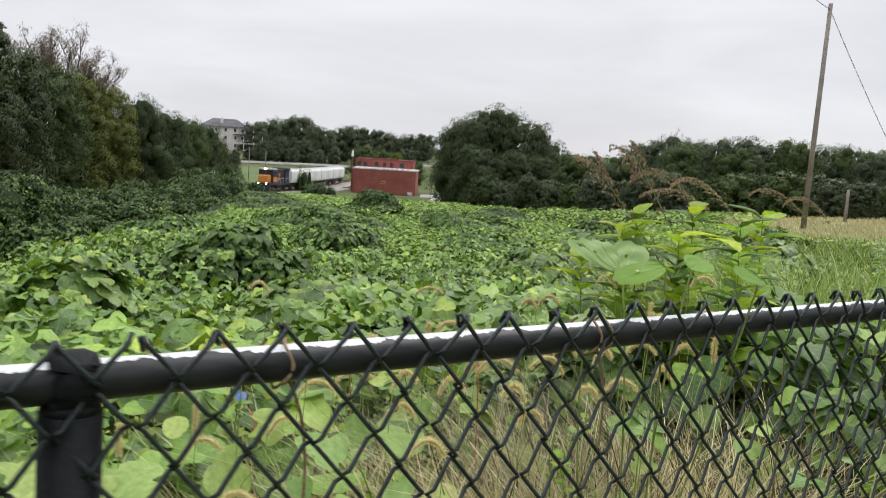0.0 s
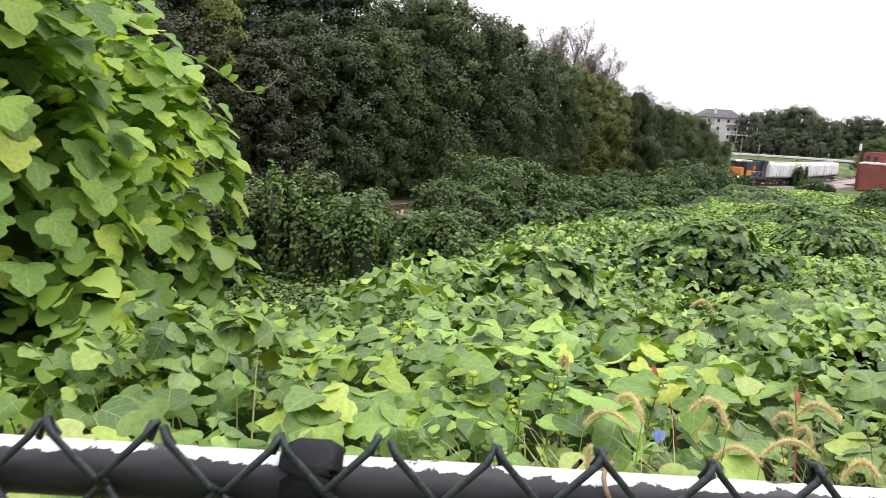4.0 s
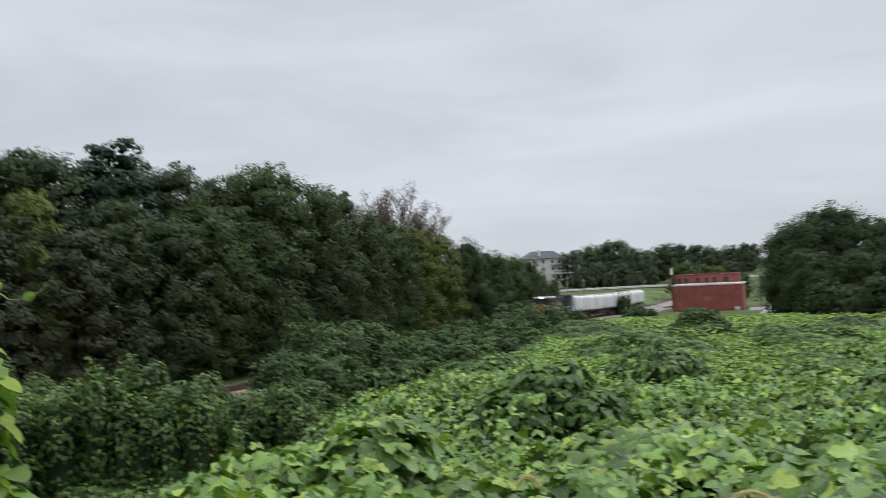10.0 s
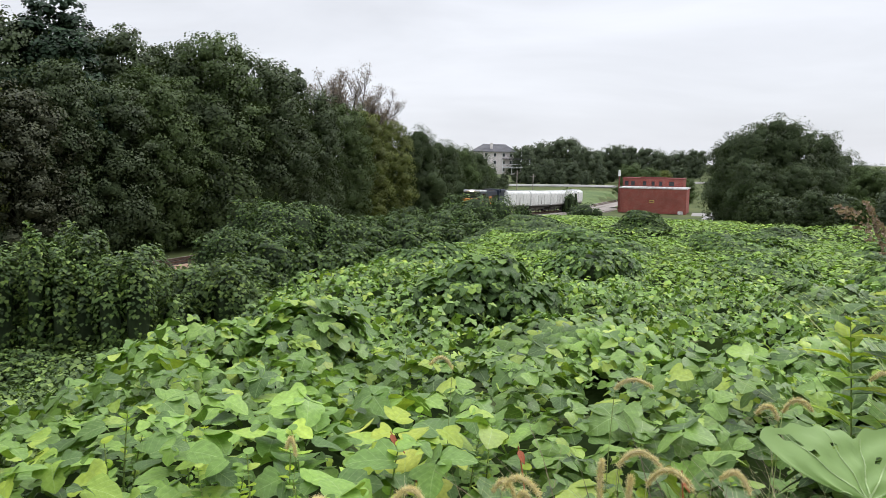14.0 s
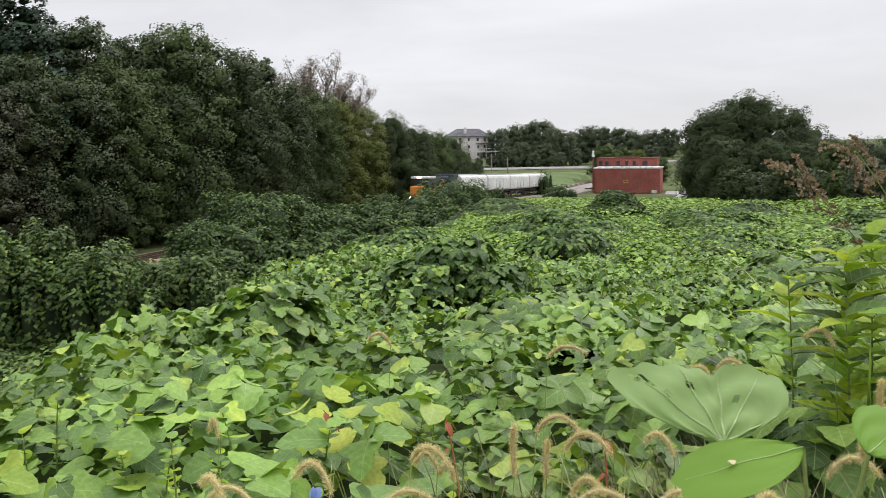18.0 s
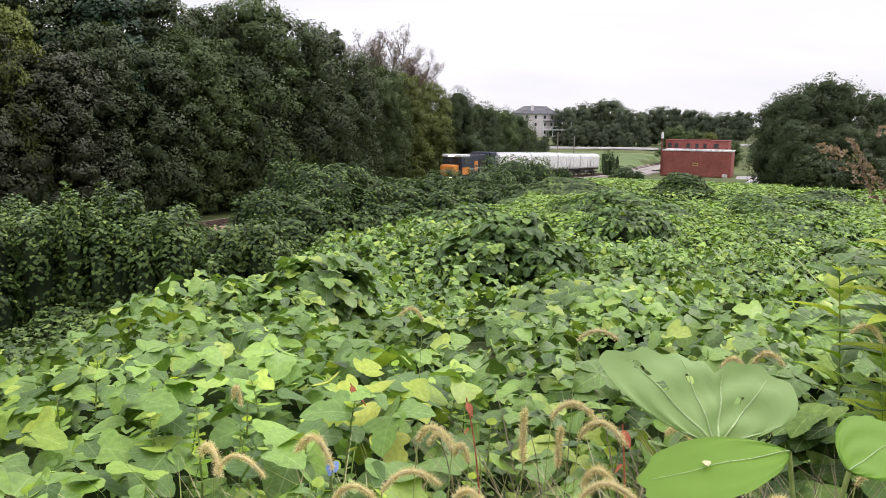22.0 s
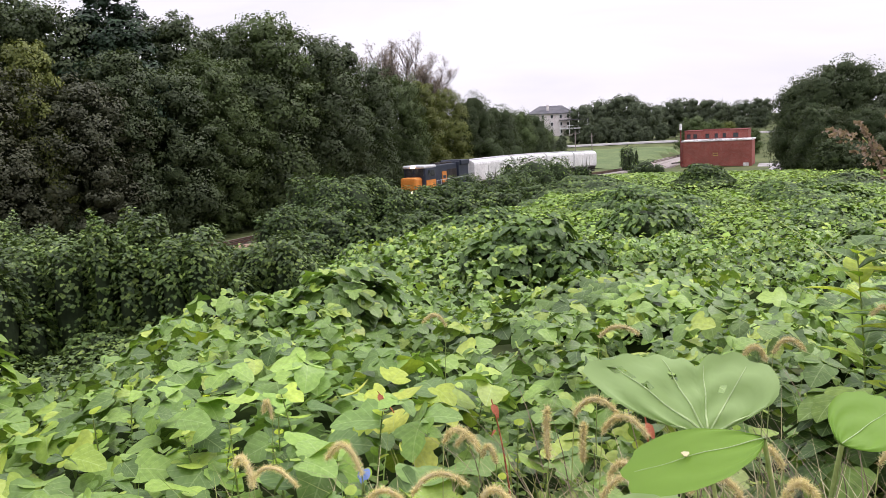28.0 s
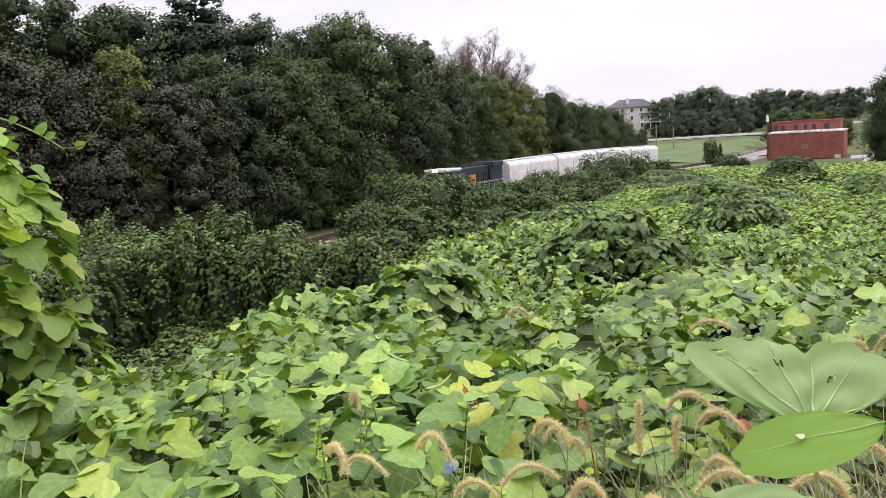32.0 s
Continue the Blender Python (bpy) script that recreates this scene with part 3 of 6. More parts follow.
def field_leaves(name, shape, r0, r1, n, size, lift, tilt, label, three=False):
    """Leaves scattered over the vine canopy; three: in threes, as kudzu grows them."""
    x, y, r = field_points(r0, r1, n)
    N = unit(land_normal(x, y) * [0.75, 0.75, 1.0] + tilt * any_dir(len(x)) + [0, -0.05, 0.2])
    N[:, 2] = np.abs(N[:, 2])
    P = np.stack([x, y, land(x, y, 1) + lift * (0.6 - 2.3 * rng.uniform(0, 1, len(x)) ** 1.7)], -1)
    sz = size(r) * rng.choice([0.45, 0.7, 1.0, 1.25], len(x)) * rng.uniform(0.8, 1.15, len(x))
    Y = any_dir(len(x))
    Y = unit(Y - (Y * N).sum(-1, keepdims=True) * N)
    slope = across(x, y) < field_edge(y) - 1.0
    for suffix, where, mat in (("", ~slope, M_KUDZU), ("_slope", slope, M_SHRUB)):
        p, nn, yy, ss = P[where], N[where], Y[where], sz[where]
        soft = None
        if three:
            sets = [stamp(sh, p + yk * ss[:, None] * o, unit(nn + 0.22 * yk + 0.18 * any_dir(len(p))), yk, ss * f) for sh, yk, f, o in ((shape[0], yy, 1.0, 0.15), (shape[1], turn_about(yy, nn, 105), 0.9, 0.05), (shape[1], turn_about(yy, nn, -105), 0.9, 0.05))]
            V, T = merged(sets)
        else:
            V, T = stamp(shape, p, nn, yy, ss)
            soft = np.repeat(unit(0.75 * land_normal(p[:, 0], p[:, 1]) * [1.5, 1.5, 1.0] + 0.45 * nn), len(shape[0]), 0)
        if len(V):
            coords = np.concatenate([np.tile(shape[j][0], (len(p), 1)) for j in (0, 1, 1)]) if three else None
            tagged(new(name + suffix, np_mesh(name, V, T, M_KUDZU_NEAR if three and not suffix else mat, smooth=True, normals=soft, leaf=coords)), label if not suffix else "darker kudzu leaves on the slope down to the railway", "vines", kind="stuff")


const = lambda v: (lambda r: np.full_like(r, v))
field_leaves("kudzu_field_near", (LOBED, HALF), 1.9, 6.5, 4000, const(0.086), 0.28, 0.6, "broad green kudzu leaves covering the near slope", True)
field_leaves("kudzu_field_middle", (MIDLOBE, MIDLEAF), 6.3, 16, 15500, const(0.087), 0.24, 0.6, "dense carpet of green kudzu leaves over a field", True)
field_leaves("kudzu_field_open", SIMPLE, 15.5, 42, 140000, lambda r: 0.115 + 0.002 * (r - 15), 0.17, 0.46, "sunlit carpet of kudzu leaves over an open field")
field_leaves("kudzu_field_distant", SIMPLE, 41, 148, 80000, lambda r: 0.2 + 0.0033 * (r - 40), 0.2, 0.4, "distant bright green kudzu field")


def leaf_parts(name, P, N, Y, size, parent, mats, shapes):
    """Single leaves, each an object on one of a few shared meshes."""
    meshes = [np_mesh("leaf", *s, m, smooth=True, leaf=s[0]) for s in shapes for m in mats]
    N = unit(N)
    Y = unit(Y - (Y * N).sum(-1, keepdims=True) * N)
    X = np.cross(Y, N)
    for i in range(len(P)):
        me = meshes[int(rng.integers(len(meshes)))]
        m = Matrix([[*(float(size[i] * v[i][k]) for v in (X, Y, N)), float(P[i][k])] for k in range(3)] + [[0, 0, 0, 1]])
        under(name, me, parent, m=m)


patch = tagged(new("kudzu_patch"), "large lobed kudzu leaves just beyond a fence, some insect-eaten", "vines")
n = 420
ang, rad = np.radians(rng.uniform(-62, 22, n)), np.sqrt(rng.uniform(1.2 ** 2, 3.6 ** 2, n))
px, py = rad * np.sin(ang), rad * np.cos(ang)
po, pl = -0.579 * (px + 0.332) + 0.815 * (py - 0.712), 0.815 * (px + 0.332) + 0.579 * (py - 0.712)
ok = (po > 0.2) & ((pl < 0.3) | (po > 0.95) | (rng.uniform(0, 1, n) < 0.2))
px, py = px[ok], py[ok]
leaf_parts("leaf", np.stack([px, py, land(px, py, 1) + rng.uniform(0.0, 0.1, len(px))], -1), unit(land_normal(px, py) + 0.3 * any_dir(len(px)) + [0.05, -0.2, 0.2]), any_dir(len(px)), rng.uniform(0.06, 0.125, len(px)), patch, [M_KUDZU_ONE], [LOBED, OVAL, HALF])

fv = tagged(new("fence_vine"), "large pale kudzu leaves growing up behind the fence", "vines")
n = 520
fl_, fo = rng.uniform(-1.5, 2.0, n), rng.uniform(0.14, 1.15, n)
keep = (fl_ < 0.45) | (rng.uniform(0, 1, n) < 0.45)
fl_, fo = fl_[keep], fo[keep]
n = len(fl_)
fx, fy = -0.332 + 0.815 * fl_ - 0.579 * fo, 0.712 + 0.579 * fl_ + 0.815 * fo
fz = land(fx, fy) + rng.uniform(0.02, 0.58, n)
leaf_parts("leaf", np.stack([fx, fy, fz], -1), np.array([0.25, -0.45, 0.9]) + 0.4 * any_dir(n), any_dir(n), rng.uniform(0.04, 0.1, n), fv, [M_FENCE_LEAF], [LOBED, LOBED, OVAL])

for i, (mx, my, r, h, dark) in enumerate(MOUNDS):
    ob = tagged(new("kudzu_mound"), "mound of %s kudzu leaves rising from the vine carpet" % ("dark green" if dark else "bright green"), "vines", group="kudzu mounds")
    dist = math.hypot(mx, my)
    n = int(4200 * (r * r) / (1 + dist / 25)) if dark else int(4000 * r * r)
    rr, aa = r * 1.2 * rng.uniform(0, 1, n) ** rng.choice([0.4, 0.8], n), rng.uniform(0, 6.28, n)
    x, y = mx + rr * np.cos(aa), my + rr * np.sin(aa)
    out = np.stack([0.5 * np.cos(aa) * rr / r, 0.5 * np.sin(aa) * rr / r, np.full(n, 0.95)], -1)
    Y = np.stack([np.cos(aa), np.sin(aa), np.full(n, -0.8)], -1)
    P = np.stack([x, y, land(x, y, 1) + 0.1 * np.abs(fbm(x, y, 7.0 / r, 5)) ** 0.7], -1) + land_normal(x, y) * rng.uniform(-0.1, 0.12, n)[:, None]
    kind = LOBED if dist < 14 else SIMPLE
    V, T = stamp(kind, P, unit(out + 0.35 * any_dir(n)), Y + 0.5 * any_dir(n), (0.095 + 0.0016 * dist) * rng.uniform(0.6, 1.3, n))
    soft = None if dist < 14 else np.repeat(unit(out + land_normal(x, y) + 0.7 * any_dir(n)), 4, 0)
    # Dark mounds take the darker copies, for shade on their steep sides.
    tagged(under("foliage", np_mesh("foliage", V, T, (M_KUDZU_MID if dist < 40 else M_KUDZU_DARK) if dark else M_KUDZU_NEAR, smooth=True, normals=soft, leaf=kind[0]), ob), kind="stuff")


# ---- vine-draped shrubs ----
def draped(x, y, r, h, mat, leaf, n, shape, name="draped_shrub", label="shrub completely draped in hanging kudzu vines", cat="shrub", lean=0.0, group="vine-draped shrubs", base=None, core=0.84, rise=(0.4, 1.05)):
    """A lumpy dome or column hidden under hanging leaves; dark balls inside stand in for shade."""
    z0 = float(land(x, y)) - 0.1 if base is None else base
    ob = tagged(new(name), label, cat, group=group)
    ob.matrix_basis = pose(x, y, z0)
    k = 9
    lobes = [(0, 0, h * 0.49, r * 0.68, h * 0.49)] + [(r * 0.92 * math.cos(a), r * 0.92 * math.sin(a), hh * 0.5, r * random.uniform(0.26, 0.48), hh * 0.5) for a, hh in ((i * 6.283 / k + random.uniform(-0.3, 0.3), h * random.uniform(*rise)) for i in range(k))]
    Vs, soft, bm = [], [], bmesh.new()
    tot = sum(l[3] * l[4] for l in lobes)
    for lx, ly, lz, lr, lh in lobes:
        c = int(n * lr * lh / tot)
        d = any_dir(c)
        d[:, 2] = np.where(d[:, 2] < -0.85, -d[:, 2], d[:, 2])
        bulge = 1 + 0.26 * fbm(d[:, 0] * 3 + lx * 5 + x, d[:, 1] * 3 + d[:, 2] * 4 + y, 1.6, 3)[:, None]
        sq = np.sign(d) * np.abs(d) ** 0.62
        P = sq * [lr, lr, lh] * (bulge * rng.uniform(0.9, 1.08, (c, 1))) + [lx, ly, lz] + np.outer(lean * (sq[:, 2] * lh + lz) / h, [1, 0, 0])
        N = d * [0.75, 0.75, 0.5] + [0, 0, 0.95]
        Y = np.stack([d[:, 0], d[:, 1], -0.8 * np.ones(c)], -1) + 0.35 * any_dir(c)
        keep = P[:, 2] > -0.1
        soft.append(np.repeat(unit(d + [0, 0, 0.08] + 0.15 * N + 0.3 * any_dir(c))[keep], len(shape[0]), 0))
        Vs.append(stamp(shape, P[keep], unit(N + 0.4 * any_dir(c))[keep], Y[keep], leaf * rng.uniform(0.6, 1.3, c)[keep]))
        # A dark ball is added in each lobe to give its inner shade.
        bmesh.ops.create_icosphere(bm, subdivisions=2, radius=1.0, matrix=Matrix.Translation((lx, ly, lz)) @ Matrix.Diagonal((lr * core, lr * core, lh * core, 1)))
    V, T = merged(Vs)
    near = len(shape[0]) > 4
    tagged(under("foliage", np_mesh("foliage", V, T, mat, smooth=near, normals=None if near else np.concatenate(soft), leaf=shape[0]), ob), kind="stuff")
    part("stem_core", bm, M_CORE, ob, "dark inner balls that stand in for shade among the leaves")
    return ob


def polar(b, d):
    return d * math.sin(radians(b)), d * math.cos(radians(b))


random.seed(4)
# mounds of vines standing out of the carpet: place, radius, top, leaf, count
# The dark green ones carry shade in their leaf colour.
for x, y, r, top, leaf, n, mat, tint, shape in ((-2.42, 5.4, 0.44, 0.42, 0.1, 1900, M_KUDZU_NEAR, "bright green", LOBED), (-2.6, 10.5, 0.7, 0.16, 0.115, 3400, M_KUDZU_MID, "dark green", LOBED), (-2.4, 18.1, 0.9, -0.44, 0.13, 3000, M_KUDZU_MID, "dark green", MIDLOBE)):
    base = float(land(x, y, 1)) - 0.3
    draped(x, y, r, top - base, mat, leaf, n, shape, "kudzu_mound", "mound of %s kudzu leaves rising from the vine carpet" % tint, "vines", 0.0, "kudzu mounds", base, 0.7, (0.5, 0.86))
# near row of draped shrubs on the slope
for i in range(23):
    b = -62 + i * 1.4
    d = 25 + 4.0 * math.sin(i * 2.1) + random.uniform(-1, 1)
    x, y = polar(b, d)
    top = 1.34 - d * math.tan(radians(float(np.interp(b, [-62, -40, -36, -33, -31], [6.1, 6.2, 6.8, 7.6, 8.5])) + 0.5 * math.sin(i * 1.7) + 0.7 * math.sin(i * 4.3)))
    z = float(land(x, y))
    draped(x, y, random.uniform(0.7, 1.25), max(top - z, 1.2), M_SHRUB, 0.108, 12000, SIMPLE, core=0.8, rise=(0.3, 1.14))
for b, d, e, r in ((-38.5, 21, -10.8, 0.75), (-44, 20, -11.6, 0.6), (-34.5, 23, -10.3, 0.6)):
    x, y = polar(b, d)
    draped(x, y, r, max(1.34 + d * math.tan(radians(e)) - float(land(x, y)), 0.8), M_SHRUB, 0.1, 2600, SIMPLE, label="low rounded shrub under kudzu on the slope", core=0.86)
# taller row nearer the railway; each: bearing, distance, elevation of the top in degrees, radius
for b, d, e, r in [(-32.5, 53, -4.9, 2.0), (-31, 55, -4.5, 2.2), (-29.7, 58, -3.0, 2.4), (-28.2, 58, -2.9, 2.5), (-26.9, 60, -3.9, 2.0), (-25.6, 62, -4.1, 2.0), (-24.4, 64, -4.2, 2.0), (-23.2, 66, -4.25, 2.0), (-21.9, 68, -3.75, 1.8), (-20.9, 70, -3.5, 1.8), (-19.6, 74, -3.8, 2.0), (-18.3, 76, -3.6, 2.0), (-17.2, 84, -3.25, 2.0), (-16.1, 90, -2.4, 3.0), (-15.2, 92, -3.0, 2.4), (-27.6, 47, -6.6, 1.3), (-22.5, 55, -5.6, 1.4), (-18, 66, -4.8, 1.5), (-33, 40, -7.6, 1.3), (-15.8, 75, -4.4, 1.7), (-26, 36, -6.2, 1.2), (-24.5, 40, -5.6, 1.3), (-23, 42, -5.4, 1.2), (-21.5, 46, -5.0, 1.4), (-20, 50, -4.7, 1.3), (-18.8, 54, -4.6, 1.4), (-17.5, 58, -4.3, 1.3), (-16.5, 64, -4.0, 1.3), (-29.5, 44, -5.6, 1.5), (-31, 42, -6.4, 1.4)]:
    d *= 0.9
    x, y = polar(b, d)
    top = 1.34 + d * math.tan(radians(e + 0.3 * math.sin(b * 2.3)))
    # Leaf copy with shade in its colour, for the shrubs' sides.
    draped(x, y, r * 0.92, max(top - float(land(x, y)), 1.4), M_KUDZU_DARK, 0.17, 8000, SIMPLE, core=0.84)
# shrubs near the railway and the building
for b, d, e, r in [(-12.8, 120, -3.0, 0.9), (-8.6, 150, -2.75, 2.6), (-9.6, 190, -2.0, 1.6), (-13.3, 112, -3.6, 0.8)]:
    x, y = polar(b, d)
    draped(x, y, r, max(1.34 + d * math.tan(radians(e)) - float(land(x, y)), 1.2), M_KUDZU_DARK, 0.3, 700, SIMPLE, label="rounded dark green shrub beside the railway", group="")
# a tall mass of vines at the near corner of the field
random.seed(21)
cx, cy = polar(-61.0, 4.7)
draped(cx, cy, 0.95, 2.05 - float(land(cx, cy)), M_COLUMN, 0.13, 6500, LOBED, "vine_column", "dead tree trunk smothered by bright kudzu leaves", "vines", 0.0, "", None, 0.5, (0.82, 1.0))
for x, y, r, top in ((-3.55, 2.85, 0.55, 0.72), (-3.2, 1.95, 0.48, 0.7), (-4.15, 3.35, 0.55, 0.4)):
    draped(x, y, r, top - float(land(x, y)), M_KUDZU, 0.105, 1300, HALF, "vine_hummock", "hummock of green kudzu leaves at the foot of a smothered trunk", "vines", 0.0, "", None, 0.4)


# ---- trees ----
ball_bm = bmesh.new()
bmesh.ops.create_icosphere(ball_bm, subdivisions=2, radius=1.0)
BALL = np.array([v.co[:] for v in ball_bm.verts]), np.array([[v.index for v in f.verts] for f in ball_bm.faces])
ball_bm.free()


def tree_mesh(seed, shape="round", leaf=0.02, n=7000, gaps=0.0):
    """Crown and trunk of a tree one unit tall: limbs that end in rounded lobes, each lobe a heap of leafy puffs."""
    r = np.random.default_rng(seed)
    K = 58 if n > 10000 else 40
    t = (np.arange(K) + 0.5) / K
    a = np.arange(K) * 2.39996 + r.uniform(-0.5, 0.5, K)
    if shape == "pine":
        z, w, rad = 0.3 + 0.62 * t, 0.2 * (1 - t) ** 0.6 + 0.03, 0.062 * (1.3 - 0.6 * t)
    elif shape == "tall":
        z, w, rad = 0.07 + 0.85 * t, 0.15 * np.sin(np.pi * np.clip(0.3 + 0.6 * t, 0, 1)) ** 0.7, 0.075 * (1.15 - 0.2 * t)
    else:
        k = 1.75 if shape == "broad" else 1.0
        z, w, rad = 0.08 + 0.82 * t, 0.2 * k * np.sin(np.pi * np.clip(0.24 + 0.64 * t, 0, 1)) ** 0.75, (0.15 if k > 1 else 0.092) * (1.12 - 0.15 * t)
    ph = r.uniform(0, 6.28, 3)
    rr = w * (0.86 + 0.16 * np.sin(a * 2 + ph[0] + 7 * t) + 0.1 * np.sin(a * 3 + ph[1])) * r.choice([1.0, 1.0, 0.95, 0.7], K)
    L = np.stack([rr * np.cos(a), rr * np.sin(a), z + r.uniform(-0.03, 0.03, K)], -1)
    rad = rad * r.uniform(0.65, 1.25, K)
    face = unit(L * [4.0, 4.0, 0] / 0.28 + np.stack([0 * t, 0 * t, 0.2 + 1.6 * t], -1))
    S = 11
    out = unit(r.normal(size=(K, S, 3)) + 0.7 * face[:, None] + [0, 0, 0.1])
    puff = (L[:, None] + out * (rad[:, None, None] * r.uniform(0.55, 0.95, (K, S, 1))) * [1.1, 1.1, 0.85]).reshape(-1, 3)
    lobe = np.repeat(face, S, 0)
    out = out.reshape(-1, 3)
    srad = np.repeat(rad, S) * r.uniform(0.26, 0.5, K * S)
    c = max(4, n // (K * S))
    d = unit(r.normal(size=(K * S, c, 3)) + 0.55 * out[:, None] + [0, 0, 0.12])
    P = (puff[:, None] + d * (srad[:, None, None] * r.uniform(0.5, 1.15, (K * S, c, 1))) * [1.1, 1.1, 0.9]).reshape(-1, 3)
    d = d.reshape(-1, 3)
    N = unit(d + 0.6 * np.repeat(out, c, 0) + [0, 0, 0.5] + 0.5 * r.normal(size=P.shape))
    soft = unit(0.6 * d + 0.8 * np.repeat(out, c, 0) + 0.8 * np.repeat(lobe, c, 0) + 0.1 * r.normal(size=P.shape))
    V, T = stamp(SIMPLE, P, N, r.normal(size=P.shape) + [0, 0, -0.4], leaf * r.uniform(0.5, 1.35, len(P)))
    bm = bmesh.new()
    # Foliage lumps added inside the lobes, to stop light passing through the crown.
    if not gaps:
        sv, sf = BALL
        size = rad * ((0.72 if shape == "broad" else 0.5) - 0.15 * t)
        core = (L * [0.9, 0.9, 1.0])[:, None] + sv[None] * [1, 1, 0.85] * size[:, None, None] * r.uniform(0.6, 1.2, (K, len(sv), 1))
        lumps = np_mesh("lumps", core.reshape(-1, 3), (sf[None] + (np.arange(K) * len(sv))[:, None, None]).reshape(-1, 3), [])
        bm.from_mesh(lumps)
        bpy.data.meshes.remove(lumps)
    rod(bm, (0, 0, -0.03), (0, 0, 0.45), 0.016, 0.011, 7)
    rod(bm, (0, 0, 0.45), (0.01, 0, 0.86), 0.011, 0.002, 6)
    for k in range(0, K, 1 if gaps else 3):
        rod(bm, (0, 0, max(0.1, L[k][2] - 0.2)), L[k], 0.005, 0.0015, 5)
    return V, T, bm, np.repeat(soft, 4, 0)


def bare_mesh(seed, leaf, n):
    """A thinning crown: a fan of steep limbs, branches and fine twigs with few leaves left."""
    r = np.random.default_rng(seed)
    bm, tips = bmesh.new(), []
    rod(bm, (0, 0, -0.03), (0, 0, 0.3), 0.017, 0.013, 7)
    for i in range(11):
        a = i * 2.4
        top = Vector((0.24 * math.cos(a) * r.uniform(0.3, 1), 0.24 * math.sin(a) * r.uniform(0.3, 1), r.uniform(0.72, 0.93)))
        foot = Vector((0, 0, r.uniform(0.22, 0.45)))
        rod(bm, foot, top, 0.007, 0.002, 5)
        for j in range(8):
            b0 = foot.lerp(top, r.uniform(0.35, 0.98))
            b1 = b0 + Vector((r.normal() * 0.05 + 0.03 * math.cos(a), r.normal() * 0.05 + 0.03 * math.sin(a), r.uniform(0.06, 0.15)))
            rod(bm, b0, b1, 0.0028, 0.001, 4)
            for k in range(7):
                c0 = b0.lerp(b1, r.uniform(0.3, 1.0))
                c1 = c0 + Vector((r.normal() * 0.022, r.normal() * 0.022, r.uniform(0.02, 0.07)))
                rod(bm, c0, c1, 0.0013, 0.0006, 3)
                tips.append(c1)
    tips = np.array([tuple(p) for p in tips])
    P = tips[r.integers(0, len(tips), n)] + r.normal(size=(n, 3)) * 0.012
    V, T = stamp(SIMPLE, P, r.normal(size=P.shape), r.normal(size=P.shape), leaf * r.uniform(0.5, 1.3, n))
    return V, T, bm, None


# The far hue, leaves and mass alike, is paled and greyed for haze.
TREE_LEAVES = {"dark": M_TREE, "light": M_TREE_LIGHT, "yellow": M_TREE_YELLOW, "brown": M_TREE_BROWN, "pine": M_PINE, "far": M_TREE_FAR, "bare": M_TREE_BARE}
# Each pair: a shaded and a lit leaf colour, mixed by noise.
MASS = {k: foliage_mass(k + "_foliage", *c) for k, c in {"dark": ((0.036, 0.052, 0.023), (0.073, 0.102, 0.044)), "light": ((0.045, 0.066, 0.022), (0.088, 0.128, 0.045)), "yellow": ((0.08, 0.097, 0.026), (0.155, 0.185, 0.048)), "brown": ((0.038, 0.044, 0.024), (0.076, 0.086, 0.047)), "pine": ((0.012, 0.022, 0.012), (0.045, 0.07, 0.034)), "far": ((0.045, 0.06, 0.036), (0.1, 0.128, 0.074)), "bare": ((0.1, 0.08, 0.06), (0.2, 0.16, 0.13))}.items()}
tree_cache = {}


def tree(x, y, h, hue="dark", shape="round", seed=0, wide=1.0, label="", gaps=0.0, n=28000, leaf=0.012, name="tree", group="woodland trees", base=None):
    key = (shape, seed, hue, gaps, n, leaf)
    if key not in tree_cache:
        V, T, bm, soft = bare_mesh(seed, leaf, n) if hue == "bare" else tree_mesh(seed, shape, leaf, n, gaps)
        top = float(np.percentile(V[:, 2], 99.7))
        V[:, 2] /= top
        for v in bm.verts:
            v.co.z /= top
        crown = np_mesh("crown", V, T, TREE_LEAVES[hue], normals=soft)
        # This mesh also holds the lumps added inside the crown.
        trunk = bpy.data.meshes.new("trunk")
        bm.to_mesh(trunk)
        bm.free()
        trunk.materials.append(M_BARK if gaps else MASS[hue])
        trunk.polygons.foreach_set("use_smooth", np.ones(len(trunk.polygons), bool))
        tree_cache[key] = crown, trunk
    crown, trunk = tree_cache[key]
    z0 = float(land(x, y)) if base is None else base
    ob = tagged(new(name), label or {"dark": "tall dark green broadleaf tree at a wood's edge", "light": "fresh green broadleaf tree at a wood's edge", "yellow": "broadleaf tree with yellowing autumn leaves", "brown": "dull brownish-green tree at a wood's edge", "pine": "tall dark pine above the other trees"}.get(hue, "tree"), "tree", group=group)
    ob.matrix_basis = pose(x, y, z0, 0, 0, random.uniform(0, 360)) @ Matrix.Diagonal((h * wide, h * wide, h, 1))
    under("crown", crown, ob)
    under("trunk", trunk, ob)
    return ob


random.seed(11)


def skyline(b, d, e, **kw):
    """A tree at a bearing and distance whose top stands e degrees above eye level."""
    x, y = polar(b, d)
    z0 = float(land(x, y))
    return tree(x, y, (1.34 + d * math.tan(radians(e)) - z0), **kw)


